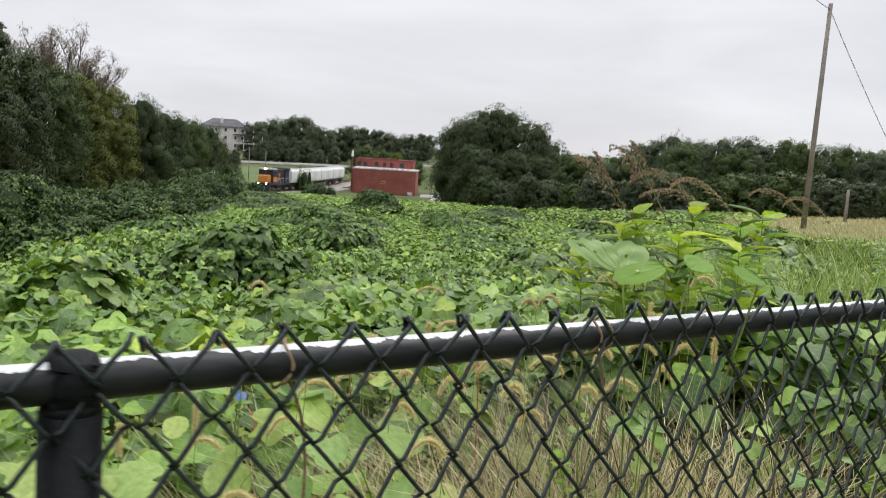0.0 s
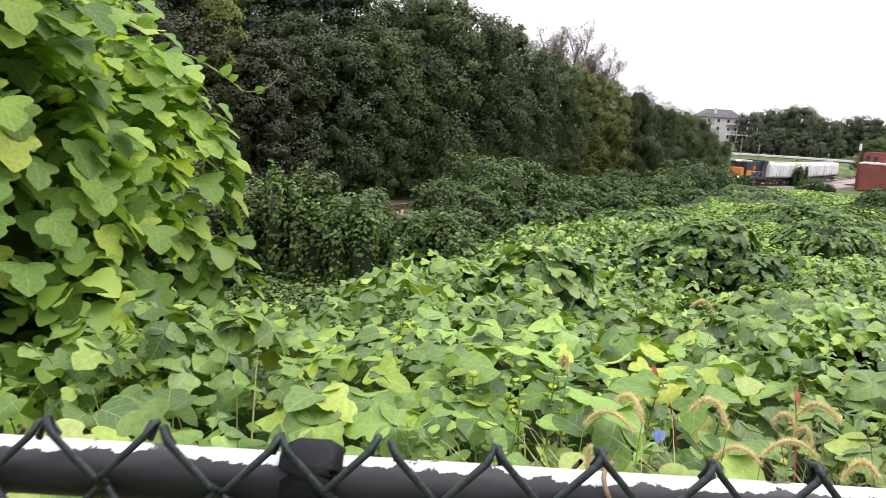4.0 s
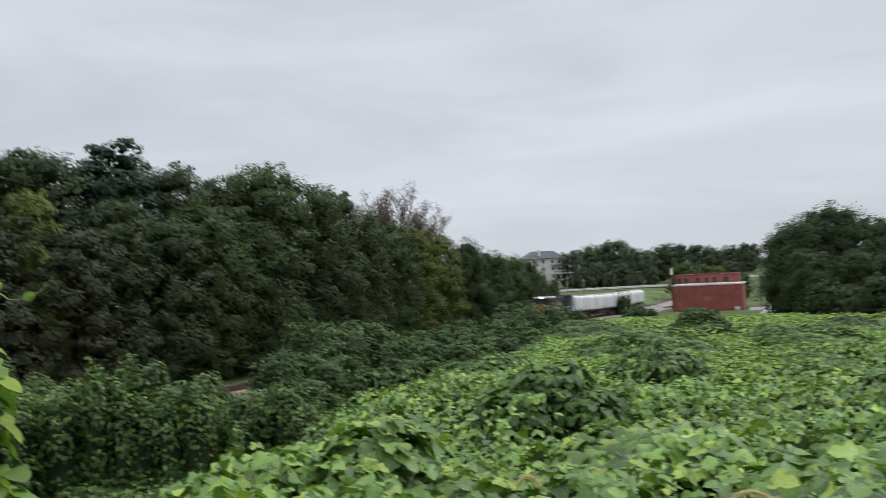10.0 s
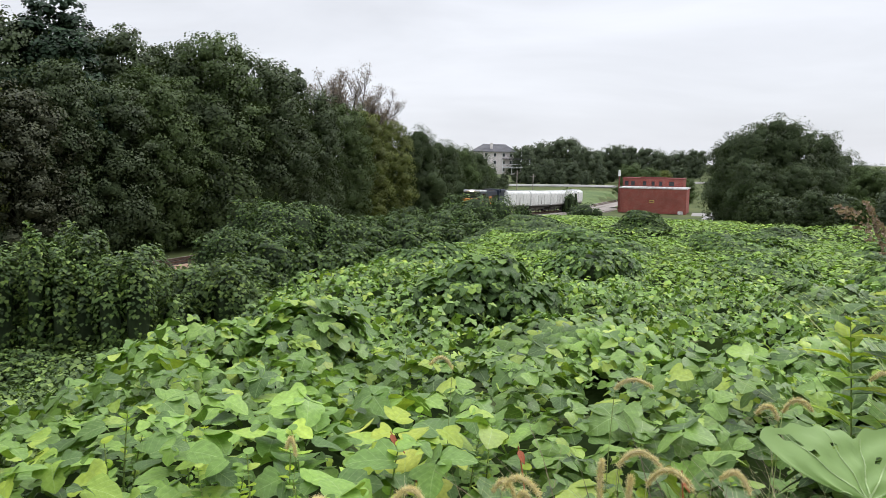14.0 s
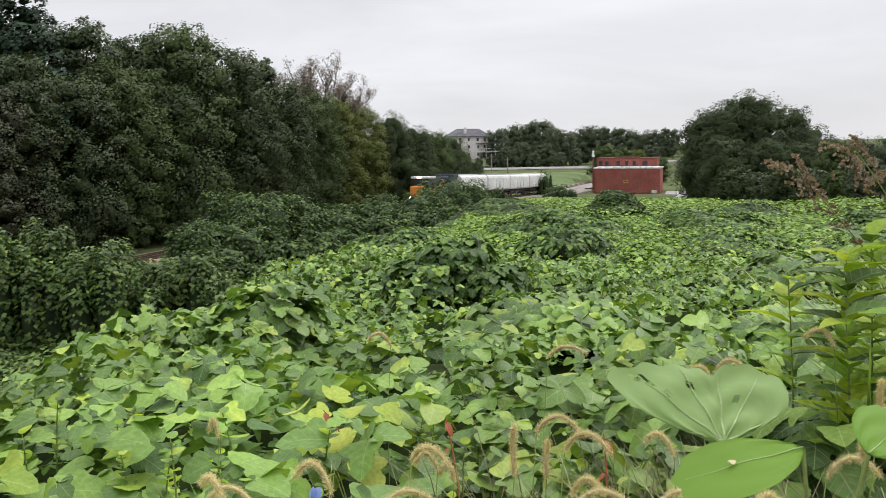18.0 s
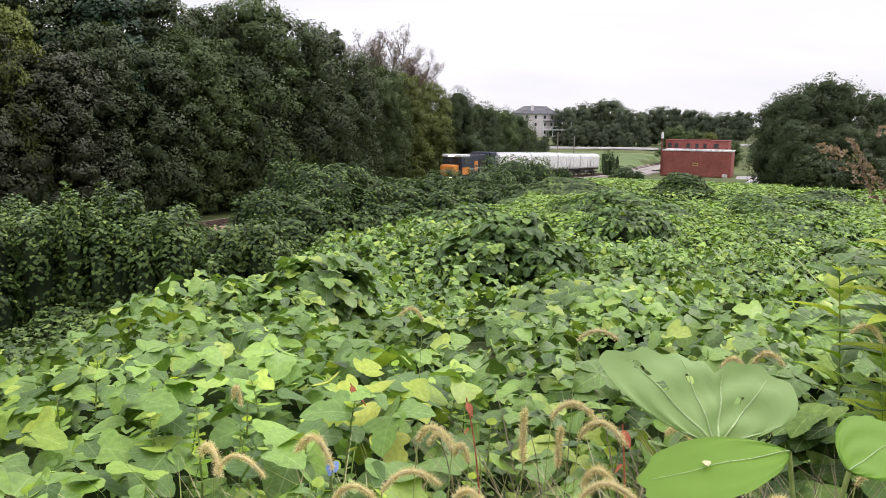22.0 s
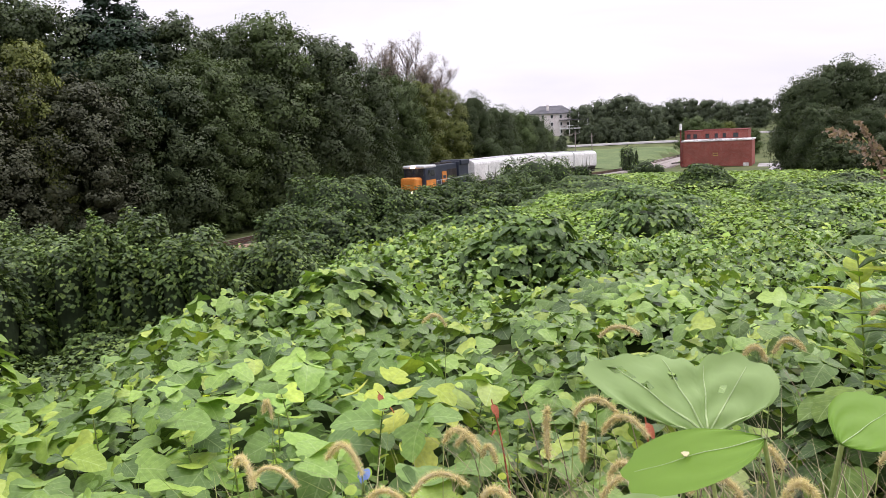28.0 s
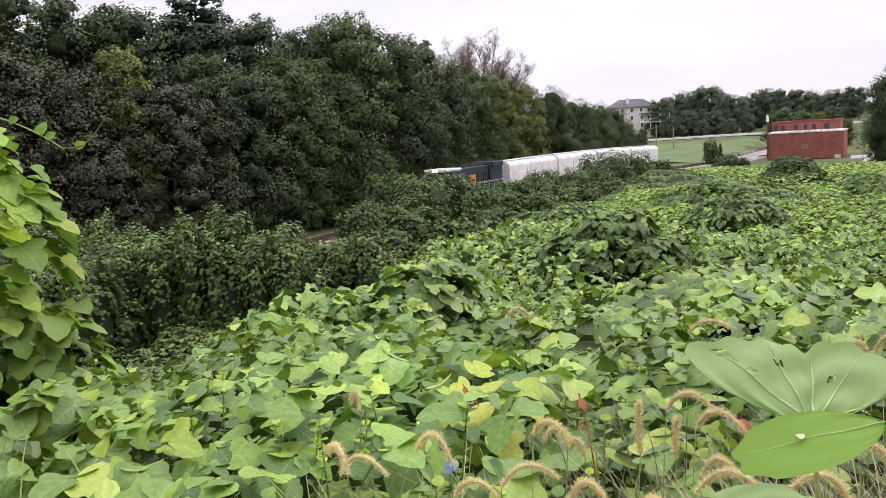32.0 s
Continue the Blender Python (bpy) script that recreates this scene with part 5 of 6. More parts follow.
def hopper():
    ob = tagged(new("hopper_car"), "dusty white covered hopper wagon with dark underframe", "railway wagon", group="hopper wagons")
    L = 14.2
    bm = bmesh.new()
    prof = [(-1.52, 1.55), (-1.6, 2.2), (-1.6, 3.85), (-1.5, 4.15), (-1.1, 4.42), (1.1, 4.42), (1.5, 4.15), (1.6, 3.85), (1.6, 2.2), (1.52, 1.55)]
    rows = [[bm.verts.new((x, y * k, 1.55 + (z - 1.55) * kz)) for y, z in prof] for x, k, kz in ((-0.12, 0.98, 0.99), (-0.22, 1, 1), (-L + 0.22, 1, 1), (-L + 0.12, 0.98, 0.99))]
    for a, b in zip(rows, rows[1:]):
        for i in range(len(prof) - 1):
            bm.faces.new((a[i], a[i + 1], b[i + 1], b[i]))
    bm.faces.new(rows[0][::-1])
    bm.faces.new(rows[-1])
    bm.faces.new([r for r in (rows[0][0], rows[1][0], rows[2][0], rows[3][0], rows[3][-1], rows[2][-1], rows[1][-1], rows[0][-1])])
    bmesh.ops.recalc_face_normals(bm, faces=bm.faces)
    part("body", bm, M_HOPPER, ob)
    part("sill", boxed(-L, 0, -1.3, 1.3, 1.1, 1.5, bevel=0.04), M_FRAME, ob)
    part("running_board", boxed(-L, 0.0, -0.75, 0.75, 4.5, 4.56), M_SILVER, ob)
    for k in range(8):
        part("hatch", rod(bmesh.new(), (-2.0 - k * 1.45, 0, 4.4), (-2.0 - k * 1.45, 0, 4.54), 0.4, 0.36, 12), M_HOPPER, ob)
    for y in (-1.6, 1.6):
        for k in range(2):
            part("panel_seam", boxed(-4.9 - k * 4.4, -4.8 - k * 4.4, y - 0.025, y + 0.025, 1.6, 3.6), M_STREAK, ob)
        part("side_sill", boxed(-L + 0.6, -0.6, y - 0.04, y + 0.04, 1.5, 1.72, bevel=0.01), M_STREAK, ob)
        bm = bmesh.new()
        v = [bm.verts.new((x, y * 1.02, z)) for x, z in ((-7.4, 1.8), (-6.8, 1.8), (-7.1, 3.4))]
        bm.faces.new(v if y < 0 else v[::-1])
        bmesh.ops.solidify(bm, geom=bm.faces[:], thickness=0.02)
        part("side_mark", bm, M_STREAK, ob, "grey grime mark")
    for k in range(3):
        x = -3.3 - k * 3.8
        bm = bmesh.new()
        top = [bm.verts.new((x + dx, y, 1.5)) for dx, y in ((1.8, -1.2), (1.8, 1.2), (-1.8, 1.2), (-1.8, -1.2))]
        bot = [bm.verts.new((x + dx, y, 0.45)) for dx, y in ((0.5, -0.6), (0.5, 0.6), (-0.5, 0.6), (-0.5, -0.6))]
        for i in range(4):
            bm.faces.new((top[i], bot[i], bot[(i + 1) % 4], top[(i + 1) % 4]))
        bm.faces.new(bot)
        part("discharge_chute", bm, M_STREAK, ob)
    for x in (-0.4, -L + 0.4):
        part("end_ladder", boxed(x - 0.06, x + 0.06, -1.4, -0.9, 1.5, 4.3), M_STREAK, ob)
    part("coupler", boxed(-L - 0.35, -L, -0.15, 0.15, 0.75, 1.05, bevel=0.03), M_FRAME, ob)
    return ob, truck(ob, -2.0, 2) + truck(ob, -L + 2.0, 2)


# ---- the fence ----
fence = tagged(new("chain_link_fence"), "black vinyl-coated chain-link fence with a paint-worn top rail", "fence")
fence.matrix_basis = pose(-0.332, 0.712, 0, 0, 1.2, math.degrees(math.atan2(0.579, 0.815)))
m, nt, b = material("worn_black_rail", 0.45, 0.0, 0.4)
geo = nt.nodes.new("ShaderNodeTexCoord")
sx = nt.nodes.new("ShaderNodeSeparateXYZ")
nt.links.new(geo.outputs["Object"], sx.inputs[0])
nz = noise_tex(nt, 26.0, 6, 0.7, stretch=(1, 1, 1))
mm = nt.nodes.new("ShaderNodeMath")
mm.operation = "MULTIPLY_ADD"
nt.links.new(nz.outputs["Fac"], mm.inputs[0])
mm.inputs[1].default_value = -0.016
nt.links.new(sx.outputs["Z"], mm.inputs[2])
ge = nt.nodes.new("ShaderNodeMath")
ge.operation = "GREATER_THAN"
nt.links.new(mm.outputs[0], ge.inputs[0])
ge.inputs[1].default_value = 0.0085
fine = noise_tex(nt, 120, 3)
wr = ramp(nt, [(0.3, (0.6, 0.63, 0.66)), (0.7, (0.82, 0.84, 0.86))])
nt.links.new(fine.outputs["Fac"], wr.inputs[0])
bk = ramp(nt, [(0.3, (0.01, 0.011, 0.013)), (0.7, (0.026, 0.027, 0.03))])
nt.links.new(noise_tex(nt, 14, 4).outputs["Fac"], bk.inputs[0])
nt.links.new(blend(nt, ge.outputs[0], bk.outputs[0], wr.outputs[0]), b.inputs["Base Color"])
bump(nt, b, fine.outputs["Fac"], 0.15, 0.002)
M_RAIL = m
RAIL_H = 1.078
V, Q = tube([(x, 0, 0) for x in np.linspace(-3.05, 3.05, 40)], 0.0188, 20)
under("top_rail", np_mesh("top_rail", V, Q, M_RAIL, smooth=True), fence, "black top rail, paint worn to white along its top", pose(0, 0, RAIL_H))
for x in (-3.0, 0.0, 3.0):
    bm = rod(bmesh.new(), (x, 0.0, -0.35), (x, 0.0, 1.052), 0.0272, 0.0272, 24)
    rod(bm, (x, 0, 1.052), (x, 0, 1.06), 0.0272, 0.024, 24)
    post = part("post", bm, M_BLACK, fence, smooth=True)
    V, Q = tube([(x, 0.0235 * math.sin(a), RAIL_H + 0.0235 * math.cos(a)) for a in np.linspace(-2.4, 2.4, 16)], 0.006, 6)
    V[:, 0] = x + (V[:, 0] - x) * 3.5
    under("loop_cap", np_mesh("loop_cap", V, Q, M_BLACK, smooth=True), post, "loop cap holding the rail")
WX, WZ, TOPZ = 0.036, 0.041, 1.122


def strand(odd):
    """One zigzag wire of the mesh, with its rounded bends and the knuckle at its top."""
    pts = []
    k = 0
    z = TOPZ
    while z > -0.12:
        end = (k + odd) % 2
        x = (0.0 if end else 1.0) * WX
        s = 1 if end else -1
        if k:
            pts += [(x + s * 0.006, -0.004, z + 0.006), (x - s * 0.0012, 0.0, z), (x + s * 0.006, 0.004, z - 0.006)]
        else:
            pts += [(x + s * 0.004, 0.008, z - 0.014), (x - s * 0.001, 0.005, z - 0.001), (x, -0.002, z + 0.001), (x + s * 0.004, -0.005, z - 0.007)]
        z -= WZ
        k += 1
    return np_mesh("wire", *tube(pts, 0.0026, 6), M_WIRE, smooth=True)


STRANDS = strand(0), strand(1)
for i in range(-64, 65):
    under("wire", STRANDS[i % 2], fence, m=pose(i * WX + 0.012, -0.026 + random.uniform(-0.001, 0.001), random.uniform(-0.003, 0.003), 0, random.uniform(-0.3, 0.3), 0))


# ---- plants close to the fence ----
M_FOX = leaf_mat("dry_foxtail", [(0.0, (0.6, 0.5, 0.3)), (1.0, (0.88, 0.8, 0.56))], thin=0.4, patch=(0.9, 1.1))
M_STRAW = leaf_mat("straw", [(0.0, (0.34, 0.29, 0.15)), (0.5, (0.5, 0.44, 0.24)), (1.0, (0.68, 0.62, 0.38))], thin=0.2)
M_BLADE = leaf_mat("grass_blade", [(0.0, (0.12, 0.2, 0.05)), (0.6, (0.24, 0.34, 0.09)), (1.0, (0.42, 0.44, 0.16))], thin=0.3)
M_REDSTEM = plain("red_stem", (0.4, 0.1, 0.05), (0.55, 0.19, 0.1), 20, 0.6, fine=80)
M_PLUME = leaf_mat("plume", [(0.0, (0.24, 0.16, 0.13)), (1.0, (0.44, 0.34, 0.28))], thin=0.3)
M_DEAD = leaf_mat("dead_stem", [(0.0, (0.1, 0.075, 0.05)), (1.0, (0.28, 0.22, 0.14))], thin=0.1)
M_STALK = plain("green_stalk", (0.2, 0.28, 0.08), (0.36, 0.42, 0.14), 15, 0.6, fine=60)
M_PETAL = leaf_mat("blue_petal", [(0.0, (0.2, 0.3, 0.85)), (1.0, (0.32, 0.42, 0.95))], thin=0.4)
M_BIGLEAF = leaf_mat("pale_broad_leaf", [(0.0, (0.27, 0.4, 0.15)), (1.0, (0.3, 0.43, 0.17))], "object", veins=False, thin=0.3)
M_VEIN = plain("leaf_vein", (0.42, 0.54, 0.25), (0.48, 0.6, 0.3), 20, 0.6, fine=60)
M_LIME = leaf_mat("lime_leaf", [(0.0, (0.16, 0.3, 0.045)), (1.0, (0.21, 0.36, 0.055))], "object", veins=False, thin=0.4)


def bezier(p0, p1, p2, n):
    t = np.linspace(0, 1, n)[:, None]
    p0, p1, p2 = (np.array(p, float) for p in (p0, p1, p2))
    return (1 - t) ** 2 * p0 + 2 * t * (1 - t) * p1 + t * t * p2


def foxtail(x, y, z, nod=0.0, length=0.07, away=0.0):
    """A foxtail: thin stalk and a bristly seed head whose top (or bend) is at x, y, z."""
    ob = tagged(new("foxtail_grass"), "dry golden foxtail grass with a bristly %s seed head" % ("nodding" if nod else "upright"), "grass", group="foxtail grasses")
    ob.matrix_basis = pose(x, y, z)
    a = away
    dx, dy = math.cos(a), math.sin(a)
    if nod:
        head = bezier((-nod * 0.5 * dx, -nod * 0.5 * dy, -length * 0.45), (0.1 * nod * dx, 0.1 * nod * dy, length * 0.55), (nod * dx, nod * dy, -length * 0.25), 14)
    else:
        head = bezier((0.004 * dx, 0, -length), (0, 0, -length * 0.5), (0.004, 0.002, 0), 12)
    base = head[0]
    stalk = bezier((base[0] - 0.03 * dx + 0.02, base[1] - 0.03 * dy, -0.55), (base[0] - 0.02 * dx, base[1], base[2] - 0.25), base, 10)
    under("stalk", np_mesh("stalk", *tube(stalk, np.linspace(0.0013, 0.0009, 10), 5), M_STALK, smooth=True), ob)
    prof = 0.0036 * np.sin(np.linspace(0.35, 2.9, len(head))) ** 0.5
    hd = under("seed_head", np_mesh("seed_head", *tube(head, prof, 8), M_FOX, smooth=True), ob)
    k = 1500
    i = rng.integers(0, len(head) - 1, k)
    f = rng.uniform(0, 1, (k, 1))
    c = head[i] * (1 - f) + head[i + 1] * f
    d = unit(any_dir(k) + 0.55 * unit(head[i + 1] - head[i]))
    L = rng.uniform(0.006, 0.013, (k, 1))
    s = unit(np.cross(d, any_dir(k))) * 0.0006
    V = np.stack([c - s, c + s, c + d * L], 1).reshape(-1, 3)
    tagged(under("bristle", np_mesh("bristle", V, np.arange(3 * k).reshape(-1, 3), M_FOX), hd), kind="stuff")
    return ob


for x, y, z, nod, L, a in [(-0.015, 1.891, 0.895, 0, 0.085, 0), (0.029, 1.955, 0.85, 0, 0.065, 1), (0.03, 2.006, 0.872, 0.05, 0.06, 0.0), (0.085, 1.968, 0.86, 0.055, 0.07, -0.3), (-0.219, 2.084, 0.75, -0.03, 0.065, 0.2), (-0.184, 2.098, 0.725, -0.02, 0.06, 0),
                           (-0.783, 2.223, 0.72, -0.015, 0.075, 0), (-0.534, 1.847, 0.745, 0.07, 0.08, 0.0), (-0.605, 2.843, 0.795, -0.045, 0.065, 0.3), (-0.036, 2.556, 0.86, 0.06, 0.05, 0.2), (0.29, 2.443, 0.86, -0.03, 0.055, 0), (0.337, 2.494, 0.866, 0.04, 0.06, 0),
                           (0.598, 2.274, 0.905, 0, 0.05, 0), (0.594, 2.173, 0.885, 0.035, 0.06, 0.4), (0.495, 1.985, 0.85, 0.05, 0.07, 0), (0.32, 1.894, 0.86, -0.04, 0.06, 0.3), (0.129, 1.773, 0.845, 0.06, 0.07, 0), (0.268, 1.791, 0.85, -0.05, 0.07, 0.1),
                           (-0.33, 1.78, 0.68, 0.05, 0.07, 0.5), (0.4, 1.75, 0.82, 0.05, 0.07, 0), (0.62, 1.95, 0.86, -0.04, 0.06, 0), (0.72, 2.2, 0.9, 0.04, 0.06, 0), (0.22, 2.1, 0.82, 0.04, 0.06, 2.6), (0.55, 2.6, 0.92, 0.04, 0.06, 2.9), (-0.05, 1.75, 0.74, -0.04, 0.06, 0.4), (0.8, 2.5, 0.95, 0.05, 0.06, 0)]:
    foxtail(x, y, z, nod, L, a)
for i in range(14):
    fl_, fo = rng.uniform(0.25, 1.25), rng.uniform(0.3, 0.95)
    x, y = -0.332 + 0.815 * fl_ - 0.579 * fo, 0.712 + 0.579 * fl_ + 0.815 * fo
    foxtail(x, y, 0.7 + 0.13 * fo + rng.uniform(-0.06, 0.08), float(rng.choice([0.05, -0.045, 0.06, 0.035, 0.0])), rng.uniform(0.055, 0.08), rng.uniform(-0.6, 0.6))


def broad_leaf(name, base, tip, up, width, mat, label, notch=0.0, holes=(), stalk_to=None, outline=None, oval=2.0):
    """A single broad leaf from its stalk's end to its tip, with raised veins; notch: how deep the tip is eaten."""
    base, tip, up = Vector(base), Vector(tip), Vector(up)
    Y = tip - base
    ln = Y.length
    Y.normalize()
    N = (up - Y * up.dot(Y)).normalized()
    X = Y.cross(N)
    ob = tagged(new(name), label, "leaf")
    ob.matrix_basis = Matrix([[X[k], Y[k], N[k], base[k]] for k in range(3)] + [[0, 0, 0, 1]])
    n, m = 56, 12
    V, T = [], []
    for i in range(n + 1):
        th = math.pi * (i / n)
        u = abs(math.cos(th))
        r = (0.62 + 0.38 * math.sin(th) ** 0.8) * (1 + 0.06 * math.sin(9 * th) + 0.03 * math.sin(23 * th + 1))
        r *= 1 - notch * math.exp(-((th - 1.72) / 0.22) ** 2)
        ox, oy = width / 2 * math.cos(th) * (1.0 + 0.12 * math.sin(th)) * (1.1 if notch else 1.0), ln * (r * math.sin(th) ** (0.75 if notch else 0.9) - 0.12 * u ** 4)
        if outline == "oval":
            ox, oy = ln * math.sin(th) ** oval * math.cos(th), ln * math.sin(th) ** (oval + 1) * (1 + 0.03 * math.sin(31 * th))
        elif outline:
            deg = math.degrees(th)
            r = np.interp(deg, [p[0] for p in outline], [p[1] for p in outline]) * (1 + 0.03 * math.sin(21 * th))
            ox, oy = 0.8 * r * math.cos(th + 0.06), 0.85 * r * math.sin(th)
        for j in range(m + 1):
            f = j / m
            x, y = ox * f, oy * f
            V.append((x, y, (0.04 if outline else 0.12) * width * (abs(x) / width * 2) ** 1.5 - 0.08 * ln * (y / ln) ** 2 + 0.012 * width * math.sin(14 * f + 5 * th)))
    for i in range(n):
        for j in range(m):
            a = i * (m + 1) + j
            q = (a, a + 1, a + m + 2, a + m + 1)
            cx, cy = np.mean([V[k][0] for k in q]) / width, np.mean([V[k][1] for k in q]) / ln
            if not any(math.hypot(cx - hx, (cy - hy)) < hr for hx, hy, hr in holes):
                T.append(q)
    under("blade", np_mesh("blade", V, T, mat, smooth=True), ob)
    for th in (1.55,) if outline == "oval" else (0.35, 0.85, 1.35, 1.9, 2.4, 2.85):
        i = int(th / math.pi * n)
        pts = [Vector(V[i * (m + 1) + j]) + Vector((0, 0, 0.0006)) for j in range(0, m)]
        under("vein", np_mesh("vein", *tube([tuple(p) for p in pts], np.linspace(0.0008, 0.0002, m) * width / 0.13, 5), M_VEIN), ob)
    if stalk_to:
        q = ob.matrix_basis.inverted() @ Vector(stalk_to)
        pts = bezier((0, 0, 0), (q.x * 0.3, q.y * 0.5 - 0.02, q.z * 0.4), q, 10)
        under("stalk", np_mesh("stalk", *tube(pts, 0.0016, 6), M_STALK, smooth=True), ob)
    return ob


big_leaf = broad_leaf("kudzu_leaf", (0.283, 1.254, 1.126), (0.26, 1.31, 1.199), (0.22, -0.62, 0.62), 0.15, M_BIGLEAF, "pale green insect-eaten kudzu leaf held above the fence rail", 0.0, ((-0.3, 0.5, 0.03), (-0.36, 0.56, 0.028), (-0.24, 0.42, 0.022), (0.12, 0.36, 0.02), (-0.1, 0.5, 0.016)), (0.32, 1.3, 0.7),
                      [(0, 0.008), (12, 0.02), (20, 0.07), (30, 0.093), (46, 0.09), (62, 0.084), (72, 0.076), (83, 0.064), (92, 0.072), (110, 0.082), (126, 0.096), (139, 0.11), (149, 0.12), (156, 0.08), (165, 0.02), (180, 0.008)])
lime = broad_leaf("lime_leaf", (0.331, 1.198, 1.15), (0.252, 1.155, 1.136), (0.0, -0.3, 1.0), 0.058, M_LIME, "bright lime-green leaf close beside the fence", 0.0, (), (0.36, 1.3, 0.7), "oval", 3.8)
bite = bmesh.new()
bmesh.ops.create_circle(bite, cap_ends=True, segments=9, radius=0.0026)
for k, v in enumerate(bite.verts):
    v.co *= 0.7 + 0.5 * ((k * 37) % 11) / 11
    v.co += Vector((0.003, 0.05, 0.0012))
bmesh.ops.solidify(bite, geom=bite.faces[:], thickness=0.0006)
part("bitten_patch", bite, M_STRAW, lime, "pale patch eaten thin by an insect")
broad_leaf("lime_leaf", (0.37, 1.2, 1.146), (0.403, 1.25, 1.162), (0.0, -0.75, 0.8), 0.06, M_LIME, "bright lime-green leaf close beside the fence", 0.0, (), (0.36, 1.3, 0.7), "oval")
broad_leaf("lime_leaf", (0.47, 1.2, 1.14), (0.425, 1.16, 1.152), (0.1, -0.5, 0.9), 0.045, M_LIME, "bright lime-green leaf close beside the fence", 0.0, (), (0.4, 1.3, 0.7), "oval")
broad_leaf("kudzu_leaf", (0.235, 1.26, 1.04), (0.28, 1.3, 1.05), (0.0, -0.3, 1.0), 0.06, M_BIGLEAF, "pale green kudzu leaf close beside the fence", 0.0, (), (0.27, 1.3, 0.6))


def leafy_stem(name, root, top, k, size, shape, mats, label, spread=0.9, droop=0.2, cat="weed"):
    """An upright weed: a stalk with leaves all the way up, each its own part."""
    ob = tagged(new(name), label, cat)
    ob.matrix_basis = pose(*root)
    t = np.array(top) - np.array(root)
    pts = bezier((0, 0, 0), (t[0] * 0.3, t[1] * 0.3, t[2] * 0.6), t, 12)
    under("stalk", np_mesh("stalk", *tube(pts, np.linspace(0.004, 0.0015, 12), 6), M_STALK, smooth=True), ob)
    f = np.linspace(0.25, 1.0, k)
    P = np.stack([np.interp(f, np.linspace(0, 1, 12), pts[:, i]) for i in range(3)], -1)
    a = np.arange(k) * 2.4
    Y = np.stack([np.cos(a), np.sin(a), 0.75 - droop * 3 * (1 - f)], -1)
    N = np.stack([-np.cos(a) * 0.6, -np.sin(a) * 0.6, np.ones(k)], -1) + 0.2 * any_dir(k)
    leaf_parts("leaf", P, N, Y, size * rng.uniform(0.75, 1.2, k), ob, mats, [shape])
    return ob


M_SUMAC = leaf_mat("pointed_leaf", [(0.0, (0.24, 0.42, 0.05)), (0.6, (0.42, 0.58, 0.06)), (1.0, (0.6, 0.68, 0.08))], "object", veins=True, thin=0.45)
for i, (x, y, top, n) in enumerate(((0.5, 2.9, 0.98, 16), (0.62, 2.8, 1.04, 22), (0.7, 2.95, 1.07, 24), (0.8, 2.75, 1.02, 22), (0.6, 2.65, 0.92, 14), (0.9, 2.95, 1.1, 24), (1.02, 2.8, 1.06, 20), (0.75, 2.6, 0.95, 18), (0.95, 2.6, 1.0, 18), (1.15, 2.95, 1.1, 20))):
    leafy_stem("pokeweed", (x + 0.05, y + 0.08, 0.25), (x, y, top + 0.03), int(n * 1.6), 0.125, LANCE, [M_SUMAC, M_SUMAC, M_KUDZU_MID], "leafy weed with pointed yellow-green leaves at the field's edge", droop=0.12)
draped(0.95, 2.62, 0.45, 0.86 - float(land(0.95, 2.62)), M_KUDZU_MID, 0.085, 1500, HALF, "vine_hummock", "hummock of dark green kudzu leaves beside the fence", "vines", 0.0, "", None, 0.5)
draped(1.6, 3.1, 0.55, 0.86 - float(land(1.6, 3.1)), M_KUDZU_MID, 0.09, 1500, HALF, "vine_hummock", "hummock of dark green kudzu leaves beside the fence", "vines", 0.0, "", None, 0.5)


def plume_grass(root, tips, label="tall grass with an arching reddish seed plume"):
    ob = tagged(new("plume_grass"), label, "grass", group="plume grasses")
    ob.matrix_basis = pose(*root)
    for tx, ty, tz, bend in tips:
        t = np.array((tx, ty, tz)) - np.array(root)
        pts = bezier((0, 0, 0), (t[0] - bend, t[1], t[2] + 0.12), t, 24)
        under("stalk", np_mesh("stalk", *tube(pts, np.linspace(0.003, 0.0007, 24), 5), M_STALK, smooth=True), ob)
        V, T = [], []
        for j in range(11, 24):
            d = unit(pts[min(j + 1, 23)] - pts[j - 1])
            for s in (-1, 1):
                side = unit(np.cross(d, [0, 0.3, 1.0])) * s
                b0 = pts[j]
                ln = 0.1 * math.sin(math.pi * (j - 9.5) / 16)
                sp = bezier(b0, b0 + d * ln * 0.6 + side * ln * 0.35, b0 + d * ln + side * ln * 0.4 + [0, 0, -0.3 * ln], 5)
                k = 22
                fr = rng.uniform(0.15, 1, k)
                P = np.stack([np.interp(fr, np.linspace(0, 1, 5), sp[:, c]) for c in range(3)], -1)
                v, tt = stamp(SIMPLE, P, any_dir(k), d + 0.4 * any_dir(k), np.full(k, 0.009))
                T.append(tt + sum(len(q) for q in V))
                V.append(v)
        tagged(under("plume", np_mesh("plume", np.concatenate(V), np.concatenate(T), M_PLUME), ob, "feathery reddish seed plume"), kind="stuff")
    return ob


plume_grass((1.25, 3.1, 0.4), [(0.5, 2.69, 1.27, 0.1), (0.62, 2.74, 1.31, 0.05)])
plume_grass((1.35, 3.3, 0.4), [(0.78, 3.25, 1.24, -0.2)])
plume_grass((1.9, 4.2, 0.4), [(1.0, 4.0, 1.15, -0.3), (1.2, 4.2, 1.2, -0.2)])
plume_grass((2.7, 5.0, 0.4), [(1.9, 5.0, 1.15, -0.2), (2.2, 5.2, 1.1, -0.2)])


